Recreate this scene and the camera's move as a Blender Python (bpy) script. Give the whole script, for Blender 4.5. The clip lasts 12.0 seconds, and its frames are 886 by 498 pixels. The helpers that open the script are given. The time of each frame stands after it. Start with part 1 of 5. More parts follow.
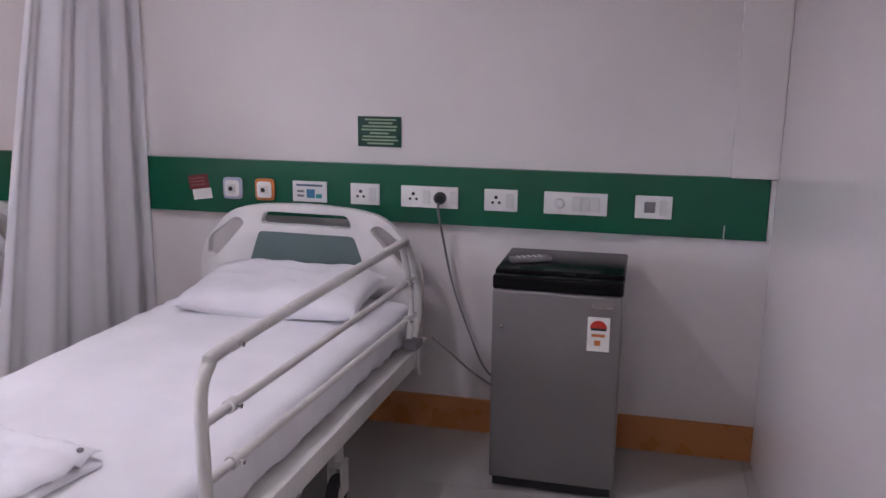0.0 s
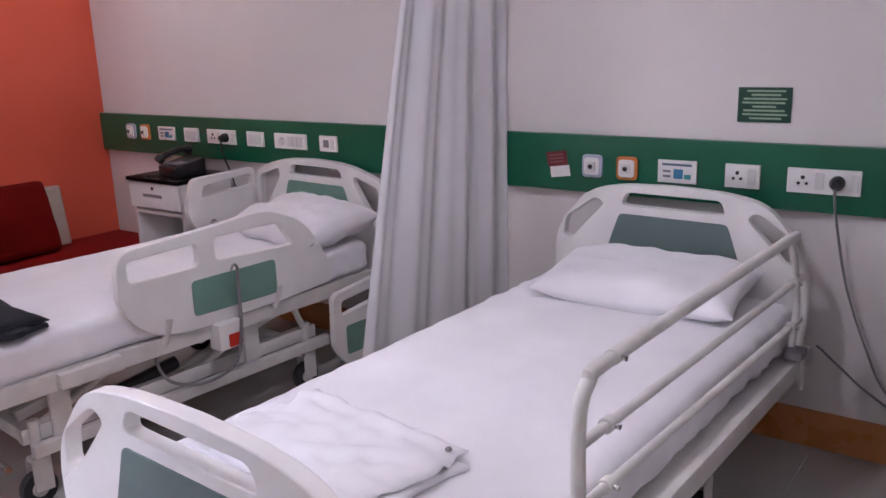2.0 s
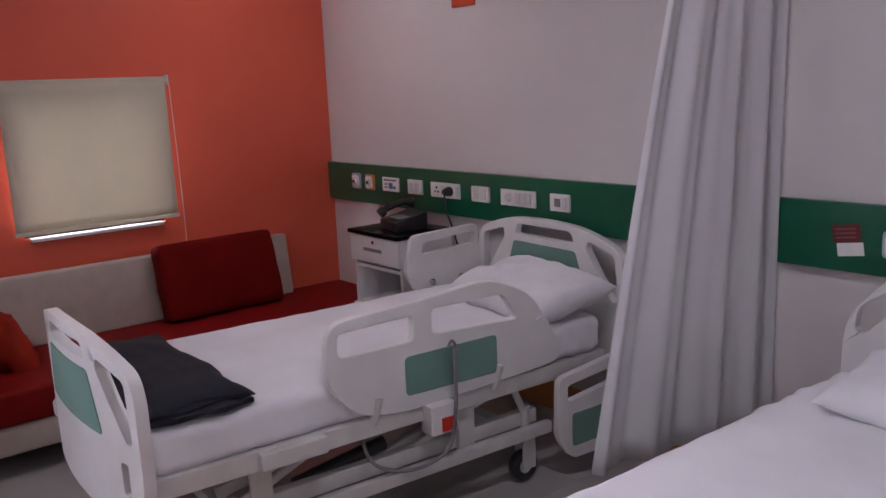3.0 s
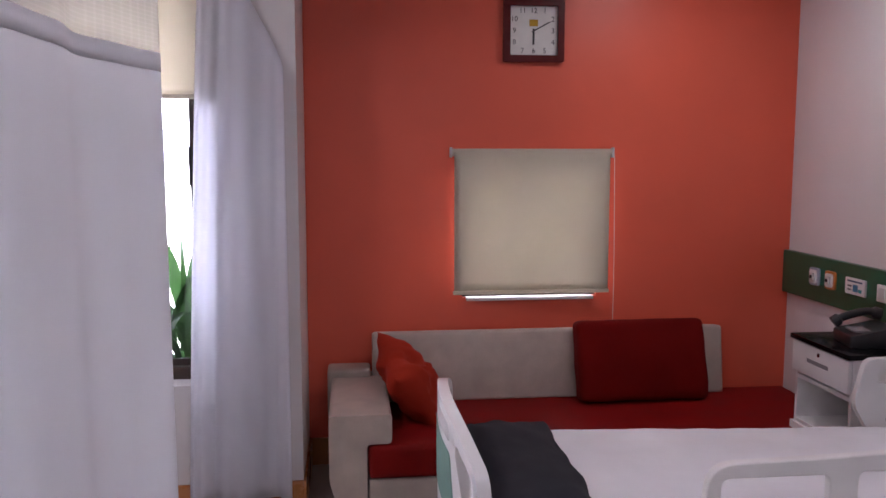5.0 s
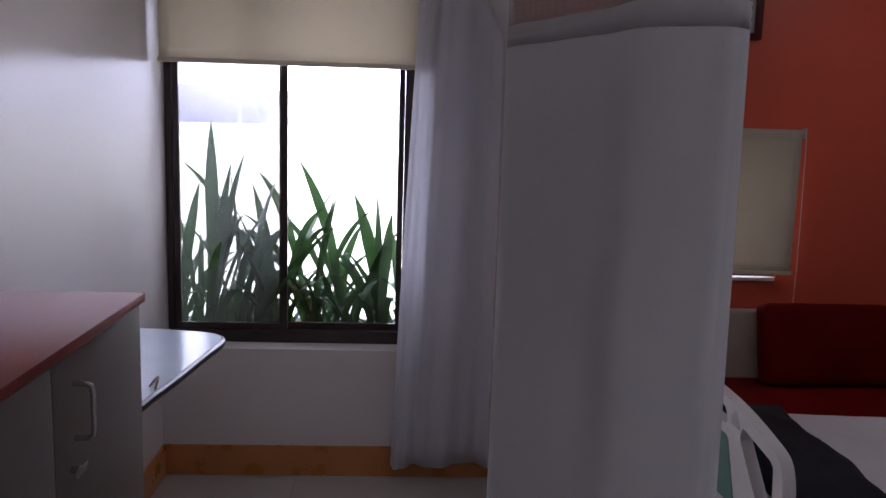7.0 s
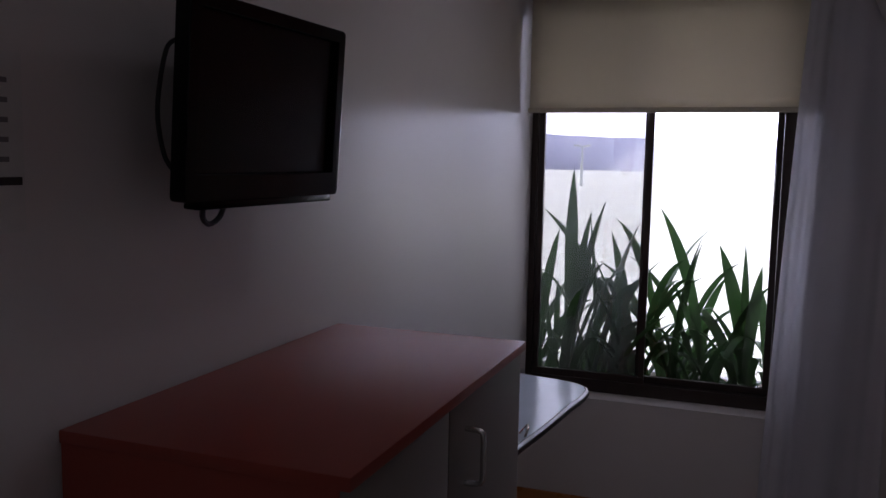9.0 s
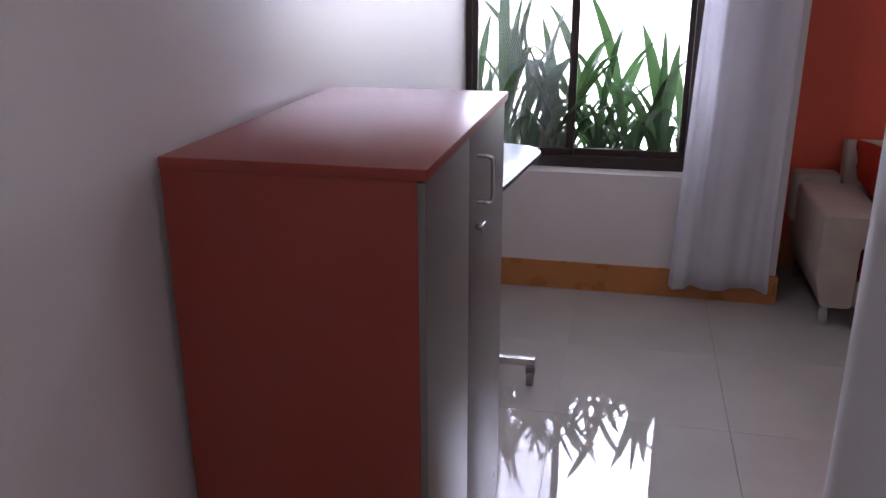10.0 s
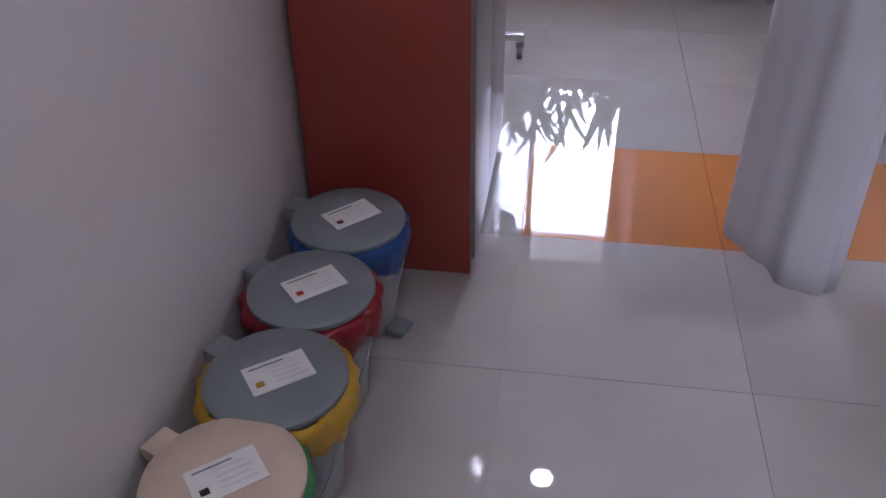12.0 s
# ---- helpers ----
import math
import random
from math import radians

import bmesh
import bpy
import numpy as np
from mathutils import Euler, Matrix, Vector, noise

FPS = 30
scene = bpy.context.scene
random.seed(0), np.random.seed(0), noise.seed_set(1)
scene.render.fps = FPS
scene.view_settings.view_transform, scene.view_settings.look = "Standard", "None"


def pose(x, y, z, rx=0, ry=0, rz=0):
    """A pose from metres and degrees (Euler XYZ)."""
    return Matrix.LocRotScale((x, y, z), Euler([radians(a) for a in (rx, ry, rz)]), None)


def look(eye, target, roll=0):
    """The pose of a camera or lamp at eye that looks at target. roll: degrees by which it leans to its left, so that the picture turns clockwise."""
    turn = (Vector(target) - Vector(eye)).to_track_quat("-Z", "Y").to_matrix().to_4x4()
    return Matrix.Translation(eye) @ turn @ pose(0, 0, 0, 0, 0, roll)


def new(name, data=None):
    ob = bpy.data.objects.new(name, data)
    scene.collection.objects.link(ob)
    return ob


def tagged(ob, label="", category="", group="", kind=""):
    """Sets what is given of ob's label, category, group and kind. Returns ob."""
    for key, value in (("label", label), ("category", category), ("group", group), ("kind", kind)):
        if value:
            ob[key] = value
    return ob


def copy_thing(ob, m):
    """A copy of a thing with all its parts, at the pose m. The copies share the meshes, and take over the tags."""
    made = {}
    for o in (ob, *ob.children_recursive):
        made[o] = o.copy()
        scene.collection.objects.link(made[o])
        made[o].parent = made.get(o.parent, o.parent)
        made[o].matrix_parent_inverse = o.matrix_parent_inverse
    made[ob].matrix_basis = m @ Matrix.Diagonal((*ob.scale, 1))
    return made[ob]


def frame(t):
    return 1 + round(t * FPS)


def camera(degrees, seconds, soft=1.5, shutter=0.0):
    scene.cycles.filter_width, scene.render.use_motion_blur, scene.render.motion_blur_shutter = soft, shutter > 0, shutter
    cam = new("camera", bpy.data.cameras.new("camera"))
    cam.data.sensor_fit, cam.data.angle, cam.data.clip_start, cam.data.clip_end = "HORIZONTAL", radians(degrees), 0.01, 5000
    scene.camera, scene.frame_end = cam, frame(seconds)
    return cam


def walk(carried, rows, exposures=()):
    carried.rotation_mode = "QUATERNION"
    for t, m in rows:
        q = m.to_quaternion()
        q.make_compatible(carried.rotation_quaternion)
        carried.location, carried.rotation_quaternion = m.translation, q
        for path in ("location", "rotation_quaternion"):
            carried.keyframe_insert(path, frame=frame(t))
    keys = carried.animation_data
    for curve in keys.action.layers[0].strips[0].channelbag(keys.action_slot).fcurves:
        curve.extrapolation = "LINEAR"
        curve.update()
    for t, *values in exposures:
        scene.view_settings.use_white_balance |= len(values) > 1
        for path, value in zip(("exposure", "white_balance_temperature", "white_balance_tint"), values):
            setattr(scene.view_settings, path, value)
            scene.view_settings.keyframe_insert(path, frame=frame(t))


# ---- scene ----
cam = camera(56.0, 12.0)
PATH = [
    (0, (4.962, -3.129, 1.462), (4.5, -1.231, 1.033), 0.5),
    (0.2, (4.895, -3.151, 1.491), (4.445, -1.249, 1.069), 0.9),
    (0.5, (4.942, -3.107, 1.479), (4.366, -1.241, 1.045), 0.1),
    (1, (4.914, -3.082, 1.483), (4.136, -1.309, 0.984), -1.1),
    (1.5, (4.855, -3.051, 1.485), (3.907, -1.372, 0.955), -1.5),
    (2, (4.746, -2.959, 1.48), (3.595, -1.401, 0.98), -2.0),
    (2.5, (4.557, -2.847, 1.499), (3.231, -1.419, 1.047), -2.4),
    (3, (4.401, -2.683, 1.507), (2.869, -1.457, 1.122), -2.5),
    (3.1, (4.373, -2.653, 1.516), (2.811, -1.463, 1.135), -2.4),
    (3.2, (4.352, -2.609, 1.512), (2.743, -1.48, 1.144), -2.4),
    (4.8, (4.187, -2.311, 1.603), (2.225, -1.992, 1.384), -0.4),
    (5, (4.196, -2.325, 1.579), (2.22, -2.107, 1.357), -0.0),
    (5.5, (4.225, -2.565, 1.583), (2.249, -2.442, 1.301), 0.0),
    (5.8, (4.251, -2.749, 1.591), (2.282, -2.606, 1.275), 1.1),
    (6, (4.261, -2.819, 1.571), (2.292, -2.656, 1.257), 1.6),
    (6.5, (4.258, -2.9, 1.605), (2.291, -2.745, 1.274), 2.0),
    (6.7, (4.228, -2.943, 1.606), (2.261, -2.793, 1.281), 1.9),
    (8.4, (4.045, -3.12, 1.624), (2.111, -3.611, 1.479), 0.7),
    (8.5, (4.047, -3.121, 1.633), (2.122, -3.65, 1.504), 0.6),
    (8.7, (4.045, -3.129, 1.62), (2.147, -3.751, 1.525), 1.2),
    (9, (4.109, -3.117, 1.61), (2.242, -3.802, 1.395), 1.1),
    (9.1, (4.11, -3.123, 1.599), (2.25, -3.805, 1.331), 0.9),
    (9.5, (4.231, -3.185, 1.556), (2.38, -3.749, 1.051), -0.2),
    (10, (4.44, -3.262, 1.515), (2.593, -3.678, 0.869), -0.2),
    (10.5, (4.625, -3.27, 1.491), (2.821, -3.629, 0.704), 0.3),
    (11, (4.793, -3.313, 1.469), (3.056, -3.613, 0.525), -0.3),
    (11.5, (4.925, -3.38, 1.447), (3.255, -3.632, 0.376), -0.2),
    (12, (5.102, -3.347, 1.437), (3.49, -3.612, 0.284), -1.0),
]
EXPO = [(0, 3.45, 6500, 10), (0.5, 3.85, 6500, 10), (1, 3.8, 6500, 10), (2, 3.55, 6500, 10), (2.5, 3.42, 6500, 10), (3, 2.95, 6500, 10), (5, 3.15, 6500, 10), (5.5, 3.05, 6500, 10), (6, 2.1, 6500, 10), (6.5, 1.68, 6500, 10),
        (8.5, 0.35, 6600, 10), (9.1, 0.15, 6600, 10), (9.5, 1.12, 6650, 10), (10, 2.35, 6550, 10), (10.5, 3.05, 6150, 11), (11.2, 3.12, 6050, 11), (12, 2.8, 6050, 11)]
walk(cam, [(t, look(eye, target, roll)) for t, eye, target, roll in PATH], EXPO)

# light: daylight outside the window, recessed downlights in the ceiling
world = bpy.data.worlds.new("daylight")
scene.world = world
world.use_nodes = True
wn = world.node_tree.nodes
sky = wn.new("ShaderNodeTexSky")
sky.sky_type, sky.sun_disc = "NISHITA", False
sky.sun_elevation, sky.sun_rotation = radians(58), radians(185)
wn["Background"].inputs[1].default_value = 0.15
world.node_tree.links.new(sky.outputs[0], wn["Background"].inputs[0])
sun = new("sun", bpy.data.lights.new("sun", "SUN"))
sun.data.energy, sun.data.angle, sun.data.color = 5.0, radians(0.5), (1.0, 0.96, 0.9)
sun.matrix_basis = look((0, 0, 10), (0.046, 0.527, 9.152))

CEIL = 2.60
LAMP_W = 0.52
# the last lamp is an unseen addition that brightens the passage end
LAMPS = [(0.85, -0.80, 0.48), (3.40, -1.60, 1.75), (1.76, -3.32, 1.0), (4.55, -3.35, 0.55), (6.3, -3.1, 0.7)]


# ---------------------------------------------------------------- materials
def mat(name, color, rough=0.5, metal=0.0, spots=0.04, scale=6.0, grain=0.0, gscale=300.0, coat=0.0, rvar=0.0, tint=None, spec=0.5):
    """A node material with broad stains, fine grain relief and uneven gloss."""
    m = bpy.data.materials.new(name)
    m.use_nodes = True
    nt = m.node_tree
    n, l = nt.nodes, nt.links
    b = n["Principled BSDF"]
    b.inputs["Roughness"].default_value, b.inputs["Metallic"].default_value = rough, metal
    b.inputs["Coat Weight"].default_value = coat
    b.inputs["Specular IOR Level"].default_value = spec
    tc = n.new("ShaderNodeTexCoord")
    big = n.new("ShaderNodeTexNoise")
    big.inputs["Scale"].default_value, big.inputs["Detail"].default_value = scale, 6
    l.new(tc.outputs["Object"], big.inputs["Vector"])
    ramp = n.new("ShaderNodeMapRange")
    ramp.inputs[1].default_value, ramp.inputs[2].default_value = 0.3, 0.7
    ramp.inputs[3].default_value, ramp.inputs[4].default_value = 0.0, 1.0
    l.new(big.outputs["Fac"], ramp.inputs[0])
    mix = n.new("ShaderNodeMix")
    mix.data_type = "RGBA"
    dark = tint or tuple(c * (1 - 3 * spots) for c in color)
    lite = tuple(min(1, c * (1 + spots)) for c in color)
    mix.inputs[6].default_value, mix.inputs[7].default_value = (*dark, 1), (*lite, 1)
    l.new(ramp.outputs[0], mix.inputs[0])
    l.new(mix.outputs[2], b.inputs["Base Color"])
    if rvar:
        rr = n.new("ShaderNodeMapRange")
        rr.inputs[3].default_value, rr.inputs[4].default_value = rough - rvar, rough + rvar
        l.new(big.outputs["Fac"], rr.inputs[0])
        l.new(rr.outputs[0], b.inputs["Roughness"])
    if grain:
        g = n.new("ShaderNodeTexNoise")
        g.inputs["Scale"].default_value, g.inputs["Detail"].default_value = gscale, 3
        l.new(tc.outputs["Object"], g.inputs["Vector"])
        bump = n.new("ShaderNodeBump")
        bump.inputs["Strength"].default_value, bump.inputs["Distance"].default_value = grain, 0.002
        l.new(g.outputs["Fac"], bump.inputs["Height"])
        l.new(bump.outputs[0], b.inputs["Normal"])
    return m


def cloth(name, color, thru=0.0, spots=0.03, scale=4.0, weave=900.0, rough=0.9, sheen=0.15, spec=0.5):
    """Woven fabric: fine weave relief, some light passing through."""
    m = mat(name, color, rough, 0, spots, scale, 0.35, weave, spec=spec)
    n, l = m.node_tree.nodes, m.node_tree.links
    b, out = n["Principled BSDF"], n["Material Output"]
    b.inputs["Sheen Weight"].default_value = sheen * max(color)
    if thru:
        tr = n.new("ShaderNodeBsdfTranslucent")
        tr.inputs[0].default_value = (*color, 1)
        mx = n.new("ShaderNodeMixShader")
        mx.inputs[0].default_value = thru
        l.new(b.outputs[0], mx.inputs[1])
        l.new(tr.outputs[0], mx.inputs[2])
        l.new(mx.outputs[0], out.inputs[0])
    return m


def netting(name, color, fill, pitch):
    """Fine mesh too small to pick apart: threads that fill part of the area, with a coarser woven grid."""
    m = bpy.data.materials.new(name)
    m.use_nodes = True
    n, l = m.node_tree.nodes, m.node_tree.links
    b, out = n["Principled BSDF"], n["Material Output"]
    b.inputs["Base Color"].default_value, b.inputs["Roughness"].default_value = (*color, 1), 0.8
    tc, tr, mx = n.new("ShaderNodeTexCoord"), n.new("ShaderNodeBsdfTransparent"), n.new("ShaderNodeMixShader")
    total = None
    for axis in ("Y", "Z"):
        w = n.new("ShaderNodeTexWave")
        w.bands_direction = axis
        w.inputs["Scale"].default_value = 0.314 / pitch
        l.new(tc.outputs["Object"], w.inputs["Vector"])
        mr = n.new("ShaderNodeMapRange")
        mr.inputs[1].default_value, mr.inputs[2].default_value, mr.inputs[3].default_value, mr.inputs[4].default_value = 0.6, 1.0, fill * 0.51, fill * 0.58
        l.new(w.outputs["Fac"], mr.inputs[0])
        if total is None:
            total = mr
        else:
            add = n.new("ShaderNodeMath")
            l.new(total.outputs[0], add.inputs[0])
            l.new(mr.outputs[0], add.inputs[1])
            l.new(add.outputs[0], mx.inputs[0])
    l.new(tr.outputs[0], mx.inputs[1])
    l.new(b.outputs[0], mx.inputs[2])
    l.new(mx.outputs[0], out.inputs[0])
    return m


def glow(name, color, strength):
    m = bpy.data.materials.new(name)
    m.use_nodes = True
    b = m.node_tree.nodes["Principled BSDF"]
    b.inputs["Base Color"].default_value = (*color, 1)
    b.inputs["Emission Color"].default_value = (*color, 1)
    b.inputs["Emission Strength"].default_value = strength
    return m


def glass(name):
    m = bpy.data.materials.new(name)
    m.use_nodes = True
    n, l = m.node_tree.nodes, m.node_tree.links
    tr, gl, fr, mx = n.new("ShaderNodeBsdfTransparent"), n.new("ShaderNodeBsdfGlossy"), n.new("ShaderNodeFresnel"), n.new("ShaderNodeMixShader")
    gl.inputs["Roughness"].default_value = 0.02
    tr.inputs[0].default_value = (0.93, 0.95, 0.95, 1)
    l.new(fr.outputs[0], mx.inputs[0])
    l.new(tr.outputs[0], mx.inputs[1])
    l.new(gl.outputs[0], mx.inputs[2])
    l.new(mx.outputs[0], n["Material Output"].inputs[0])
    return m


def tile_mat(name, color, rough):
    """Polished floor tile, each one slightly different, with faint clouds."""
    m = mat(name, color, rough, 0, 0.03, 3.0, 0.0, rvar=0.008, spec=0.7)
    n, l = m.node_tree.nodes, m.node_tree.links
    b = n["Principled BSDF"]
    old = b.inputs["Base Color"].links[0].from_socket
    info, hsv, mr = n.new("ShaderNodeObjectInfo"), n.new("ShaderNodeHueSaturation"), n.new("ShaderNodeMapRange")
    mr.inputs[3].default_value, mr.inputs[4].default_value = 0.96, 1.03
    l.new(info.outputs["Random"], mr.inputs[0])
    l.new(mr.outputs[0], hsv.inputs["Value"])
    l.new(old, hsv.inputs["Color"])
    l.new(hsv.outputs[0], b.inputs["Base Color"])
    return m


M_WALL = mat("painted plaster", (0.70, 0.665, 0.655), 0.45, 0, 0.02, 1.6, 0.12, 160, rvar=0.05)
M_SOUTH = mat("washable wall paint", (0.70, 0.665, 0.66), 0.28, 0, 0.008, 0.9, 0.05, 120)
M_EAST = mat("glossy wall laminate", (0.70, 0.665, 0.66), 0.22, 0, 0.008, 0.9, 0.02, 120)
M_ORANGE = mat("coral paint", (0.74, 0.118, 0.064), 0.42, 0, 0.03, 1.4, 0.12, 160, rvar=0.05)
M_CEIL = mat("white ceiling paint", (0.78, 0.77, 0.75), 0.8, 0, 0.02, 1.5, 0.1, 200)
M_SKIRT = mat("brown skirting tile", (0.50, 0.20, 0.062), 0.28, 0, 0.035, 7, 0.05, 90, rvar=0.06)
M_TILE = tile_mat("ivory polished tile", (0.42, 0.40, 0.38), 0.022)
M_TILE_O = tile_mat("orange polished tile", (0.56, 0.225, 0.075), 0.045)
M_GROUT = mat("grout", (0.50, 0.475, 0.45), 0.9, 0, 0.1, 20)
M_GREEN = mat("green wall panel", (0.003, 0.105, 0.052), 0.32, 0, 0.04, 3, 0.04, 100, rvar=0.05)
M_PLATE = mat("white switch plastic", (0.78, 0.77, 0.76), 0.3, 0, 0.02, 20)
# the white switch plastic again, with shade put into its colour
M_PLATE2 = mat("shaded switch plastic", (0.66, 0.65, 0.64), 0.3, 0, 0.02, 20)
M_DARK = mat("dark plastic", (0.02, 0.02, 0.022), 0.35, 0, 0.1, 20)
M_GLOSSK = mat("black gloss plastic", (0.004, 0.004, 0.005), 0.2, 0, 0.1, 9, rvar=0.04, spec=0.16)
M_BEDPL = mat("ivory moulded plastic", (0.78, 0.765, 0.755), 0.32, 0, 0.03, 5, 0.04, 220, rvar=0.05)
M_BEDMET = mat("ivory powder-coated steel", (0.64, 0.625, 0.60), 0.38, 0, 0.05, 9, 0.08, 260, rvar=0.08)
M_TEAL = mat("grey-green panel", (0.13, 0.19, 0.185), 0.5, 0, 0.04, 5, 0.08, 300)
M_TEAL2 = mat("sea-green panel", (0.16, 0.30, 0.25), 0.5, 0, 0.04, 5, 0.08, 300)
M_CHROME = mat("brushed chrome", (0.62, 0.61, 0.60), 0.22, 1.0, 0.05, 20, 0.05, 500)
M_RUBBER = mat("grey rubber", (0.03, 0.03, 0.032), 0.7, 0, 0.1, 20, 0.1, 200)
M_SHEET = cloth("white bed linen", (0.80, 0.79, 0.82))
M_BLANKET = cloth("charcoal blanket", (0.012, 0.013, 0.021), weave=600, spots=0.12)
M_CURT = cloth("white curtain", (0.82, 0.815, 0.83), thru=0.42, spots=0.02)
M_CURTW = cloth("white window curtain", (0.86, 0.86, 0.90), thru=0.62, spots=0.02)
M_NET = netting("white net", (0.74, 0.72, 0.69), 0.35, 0.006)
M_SCREEN = netting("insect screen", (0.24, 0.24, 0.25), 0.30, 0.024)
M_BLIND = cloth("cream roller blind", (0.62, 0.57, 0.46), thru=0.19, spots=0.02)
M_BLINDW = cloth("cream window blind", (0.66, 0.61, 0.51), thru=0.52, spots=0.02)
M_FRIDGE = mat("silver grey steel", (0.235, 0.225, 0.225), 0.36, 0.55, 0.03, 3, 0.04, 300, rvar=0.04)
M_RED = mat("red laminate", (0.30, 0.050, 0.034), 0.30, 0, 0.02, 1.2, 0.03, 260, rvar=0.02)
M_DOORG = mat("grey laminate", (0.20, 0.185, 0.175), 0.30, 0, 0.03, 4, 0.03, 160, rvar=0.05)
M_SOFA = mat("beige leatherette", (0.46, 0.385, 0.33), 0.5, 0, 0.05, 9, 0.35, 140, rvar=0.06)
M_SOFAR = mat("dark red leatherette", (0.19, 0.005, 0.004), 0.62, 0, 0.05, 9, 0.35, 140, rvar=0.06, spec=0.12)
M_CUSH = cloth("dark red upholstery", (0.15, 0.004, 0.003), weave=260, spots=0.06, sheen=0.0, spec=0.12)
M_CUSHO = cloth("rust red upholstery", (0.33, 0.026, 0.012), weave=260, spots=0.06, sheen=0.0, spec=0.12)
M_BROWN = mat("dark brown anodised aluminium", (0.055, 0.042, 0.038), 0.35, 0.4, 0.06, 8, 0.03, 200)
M_WINGL = glass("window glass")
# blue of the sky's reflection is put into the table's base colour
M_TABLE = mat("sky-tinted laminate", (0.56, 0.66, 0.78), 0.15, 0, 0.02, 6, rvar=0.03)
M_BIN = mat("grey bin plastic", (0.21, 0.235, 0.245), 0.42, 0, 0.04, 7, 0.12, 240, rvar=0.06)
M_BINB = mat("beige bin plastic", (0.60, 0.48, 0.37), 0.4, 0, 0.04, 7, 0.12, 240, rvar=0.06)
M_BODY = mat("speckled grey bin body", (0.34, 0.35, 0.355), 0.4, 0, 0.08, 14, 0.1, 240)
M_LEAF = cloth("strap leaf", (0.034, 0.085, 0.022), thru=0.28, spots=0.15, scale=7, weave=60, rough=0.4)
M_SOIL = mat("planter soil", (0.05, 0.038, 0.028), 0.95, 0, 0.15, 20, 0.6, 60)
M_PAVE = mat("pale concrete", (0.62, 0.60, 0.57), 0.9, 0, 0.06, 2, 0.3, 40)
# the pale concrete darkened, shade of the eave's underside put into the colour
M_EAVE = mat("shaded concrete", (0.30, 0.29, 0.28), 0.9, 0, 0.08, 2, 0.3, 40)
# pale violet-blue base colour stands in for the haze before the hills
M_HILL = mat("haze-tinted hillside", (0.52, 0.50, 0.62), 1.0, 0, 0.1, 0.05)
M_PAPER = mat("printed paper", (0.76, 0.75, 0.72), 0.6, 0, 0.03, 15)
M_INK = mat("grey print", (0.22, 0.21, 0.22), 0.6, 0, 0.05, 40)
M_INKR = mat("dark red print", (0.16, 0.022, 0.026), 0.5, 0, 0.08, 40)
M_SIGN = mat("dark green sign", (0.006, 0.055, 0.035), 0.35, 0, 0.05, 8)
M_INKY = mat("pale sign print", (0.30, 0.42, 0.28), 0.5, 0, 0.05, 40)
M_ORNG = mat("orange ring plastic", (0.62, 0.20, 0.05), 0.35, 0, 0.04, 15)
M_BLUER = mat("blue-grey ring plastic", (0.42, 0.45, 0.56), 0.35, 0, 0.04, 15)
M_BLUE = mat("blue bag plastic", (0.004, 0.058, 0.24), 0.3, 0, 0.1, 12, 0.2, 60)
M_REDB = mat("red bag plastic", (0.24, 0.006, 0.012), 0.3, 0, 0.1, 12, 0.2, 60)
M_YEL = mat("yellow bag plastic", (0.52, 0.31, 0.02), 0.3, 0, 0.1, 12, 0.2, 60)
M_GRNB = mat("green bag plastic", (0.03, 0.22, 0.06), 0.3, 0, 0.1, 12, 0.2, 60)
M_CLOCK = mat("maroon clock frame", (0.10, 0.008, 0.008), 0.25, 0, 0.06, 10)
M_LAMP = glow("downlight diffuser", (1.0, 0.95, 0.97), 17.0)
M_REDBOX = mat("red switch", (0.55, 0.03, 0.015), 0.4, 0, 0.04, 20)


# ---------------------------------------------------------------- mesh tools
def box(bm, x0, x1, y0, y1, z0, z1, m=None):
    vs = [bm.verts.new((x, y, z)) for x in (x0, x1) for y in (y0, y1) for z in (z0, z1)]
    for a, b, c, d in ((0, 1, 3, 2), (4, 6, 7, 5), (0, 4, 5, 1), (2, 3, 7, 6), (0, 2, 6, 4), (1, 5, 7, 3)):
        bm.faces.new((vs[a], vs[b], vs[c], vs[d]))
    if m is not None:
        bmesh.ops.transform(bm, matrix=m, verts=vs)
    return bm


def bx(x0, x1, y0, y1, z0, z1, bevel=0.0, seg=2):
    bm = box(bmesh.new(), min(x0, x1), max(x0, x1), min(y0, y1), max(y0, y1), min(z0, z1), max(z0, z1))
    if bevel:
        bmesh.ops.bevel(bm, geom=bm.edges[:], offset=bevel, segments=seg, profile=0.6, affect="EDGES")
    return bm


def tube(points, r, seg=10, bm=None, closed=False):
    """A round bar swept along points."""
    bm = bm or bmesh.new()
    pts = [Vector(p) for p in points]
    rings, up = [], None
    for i, p in enumerate(pts):
        d = (pts[min(i + 1, len(pts) - 1)] - pts[max(i - 1, 0)]).normalized()
        if up is None:
            up = d.orthogonal().normalized()
        up = (up - d * up.dot(d)).normalized()
        side = d.cross(up)
        rr = r[i] if isinstance(r, (list, tuple)) else r
        rings.append([bm.verts.new(p + (up * math.cos(a) + side * math.sin(a)) * rr) for a in (2 * math.pi * k / seg for k in range(seg))])
    for a, b in zip(rings, rings[1:]):
        for k in range(seg):
            bm.faces.new((a[k], a[(k + 1) % seg], b[(k + 1) % seg], b[k]))
    if not closed:
        bm.faces.new(rings[0][::-1])
        bm.faces.new(rings[-1])
    return bm


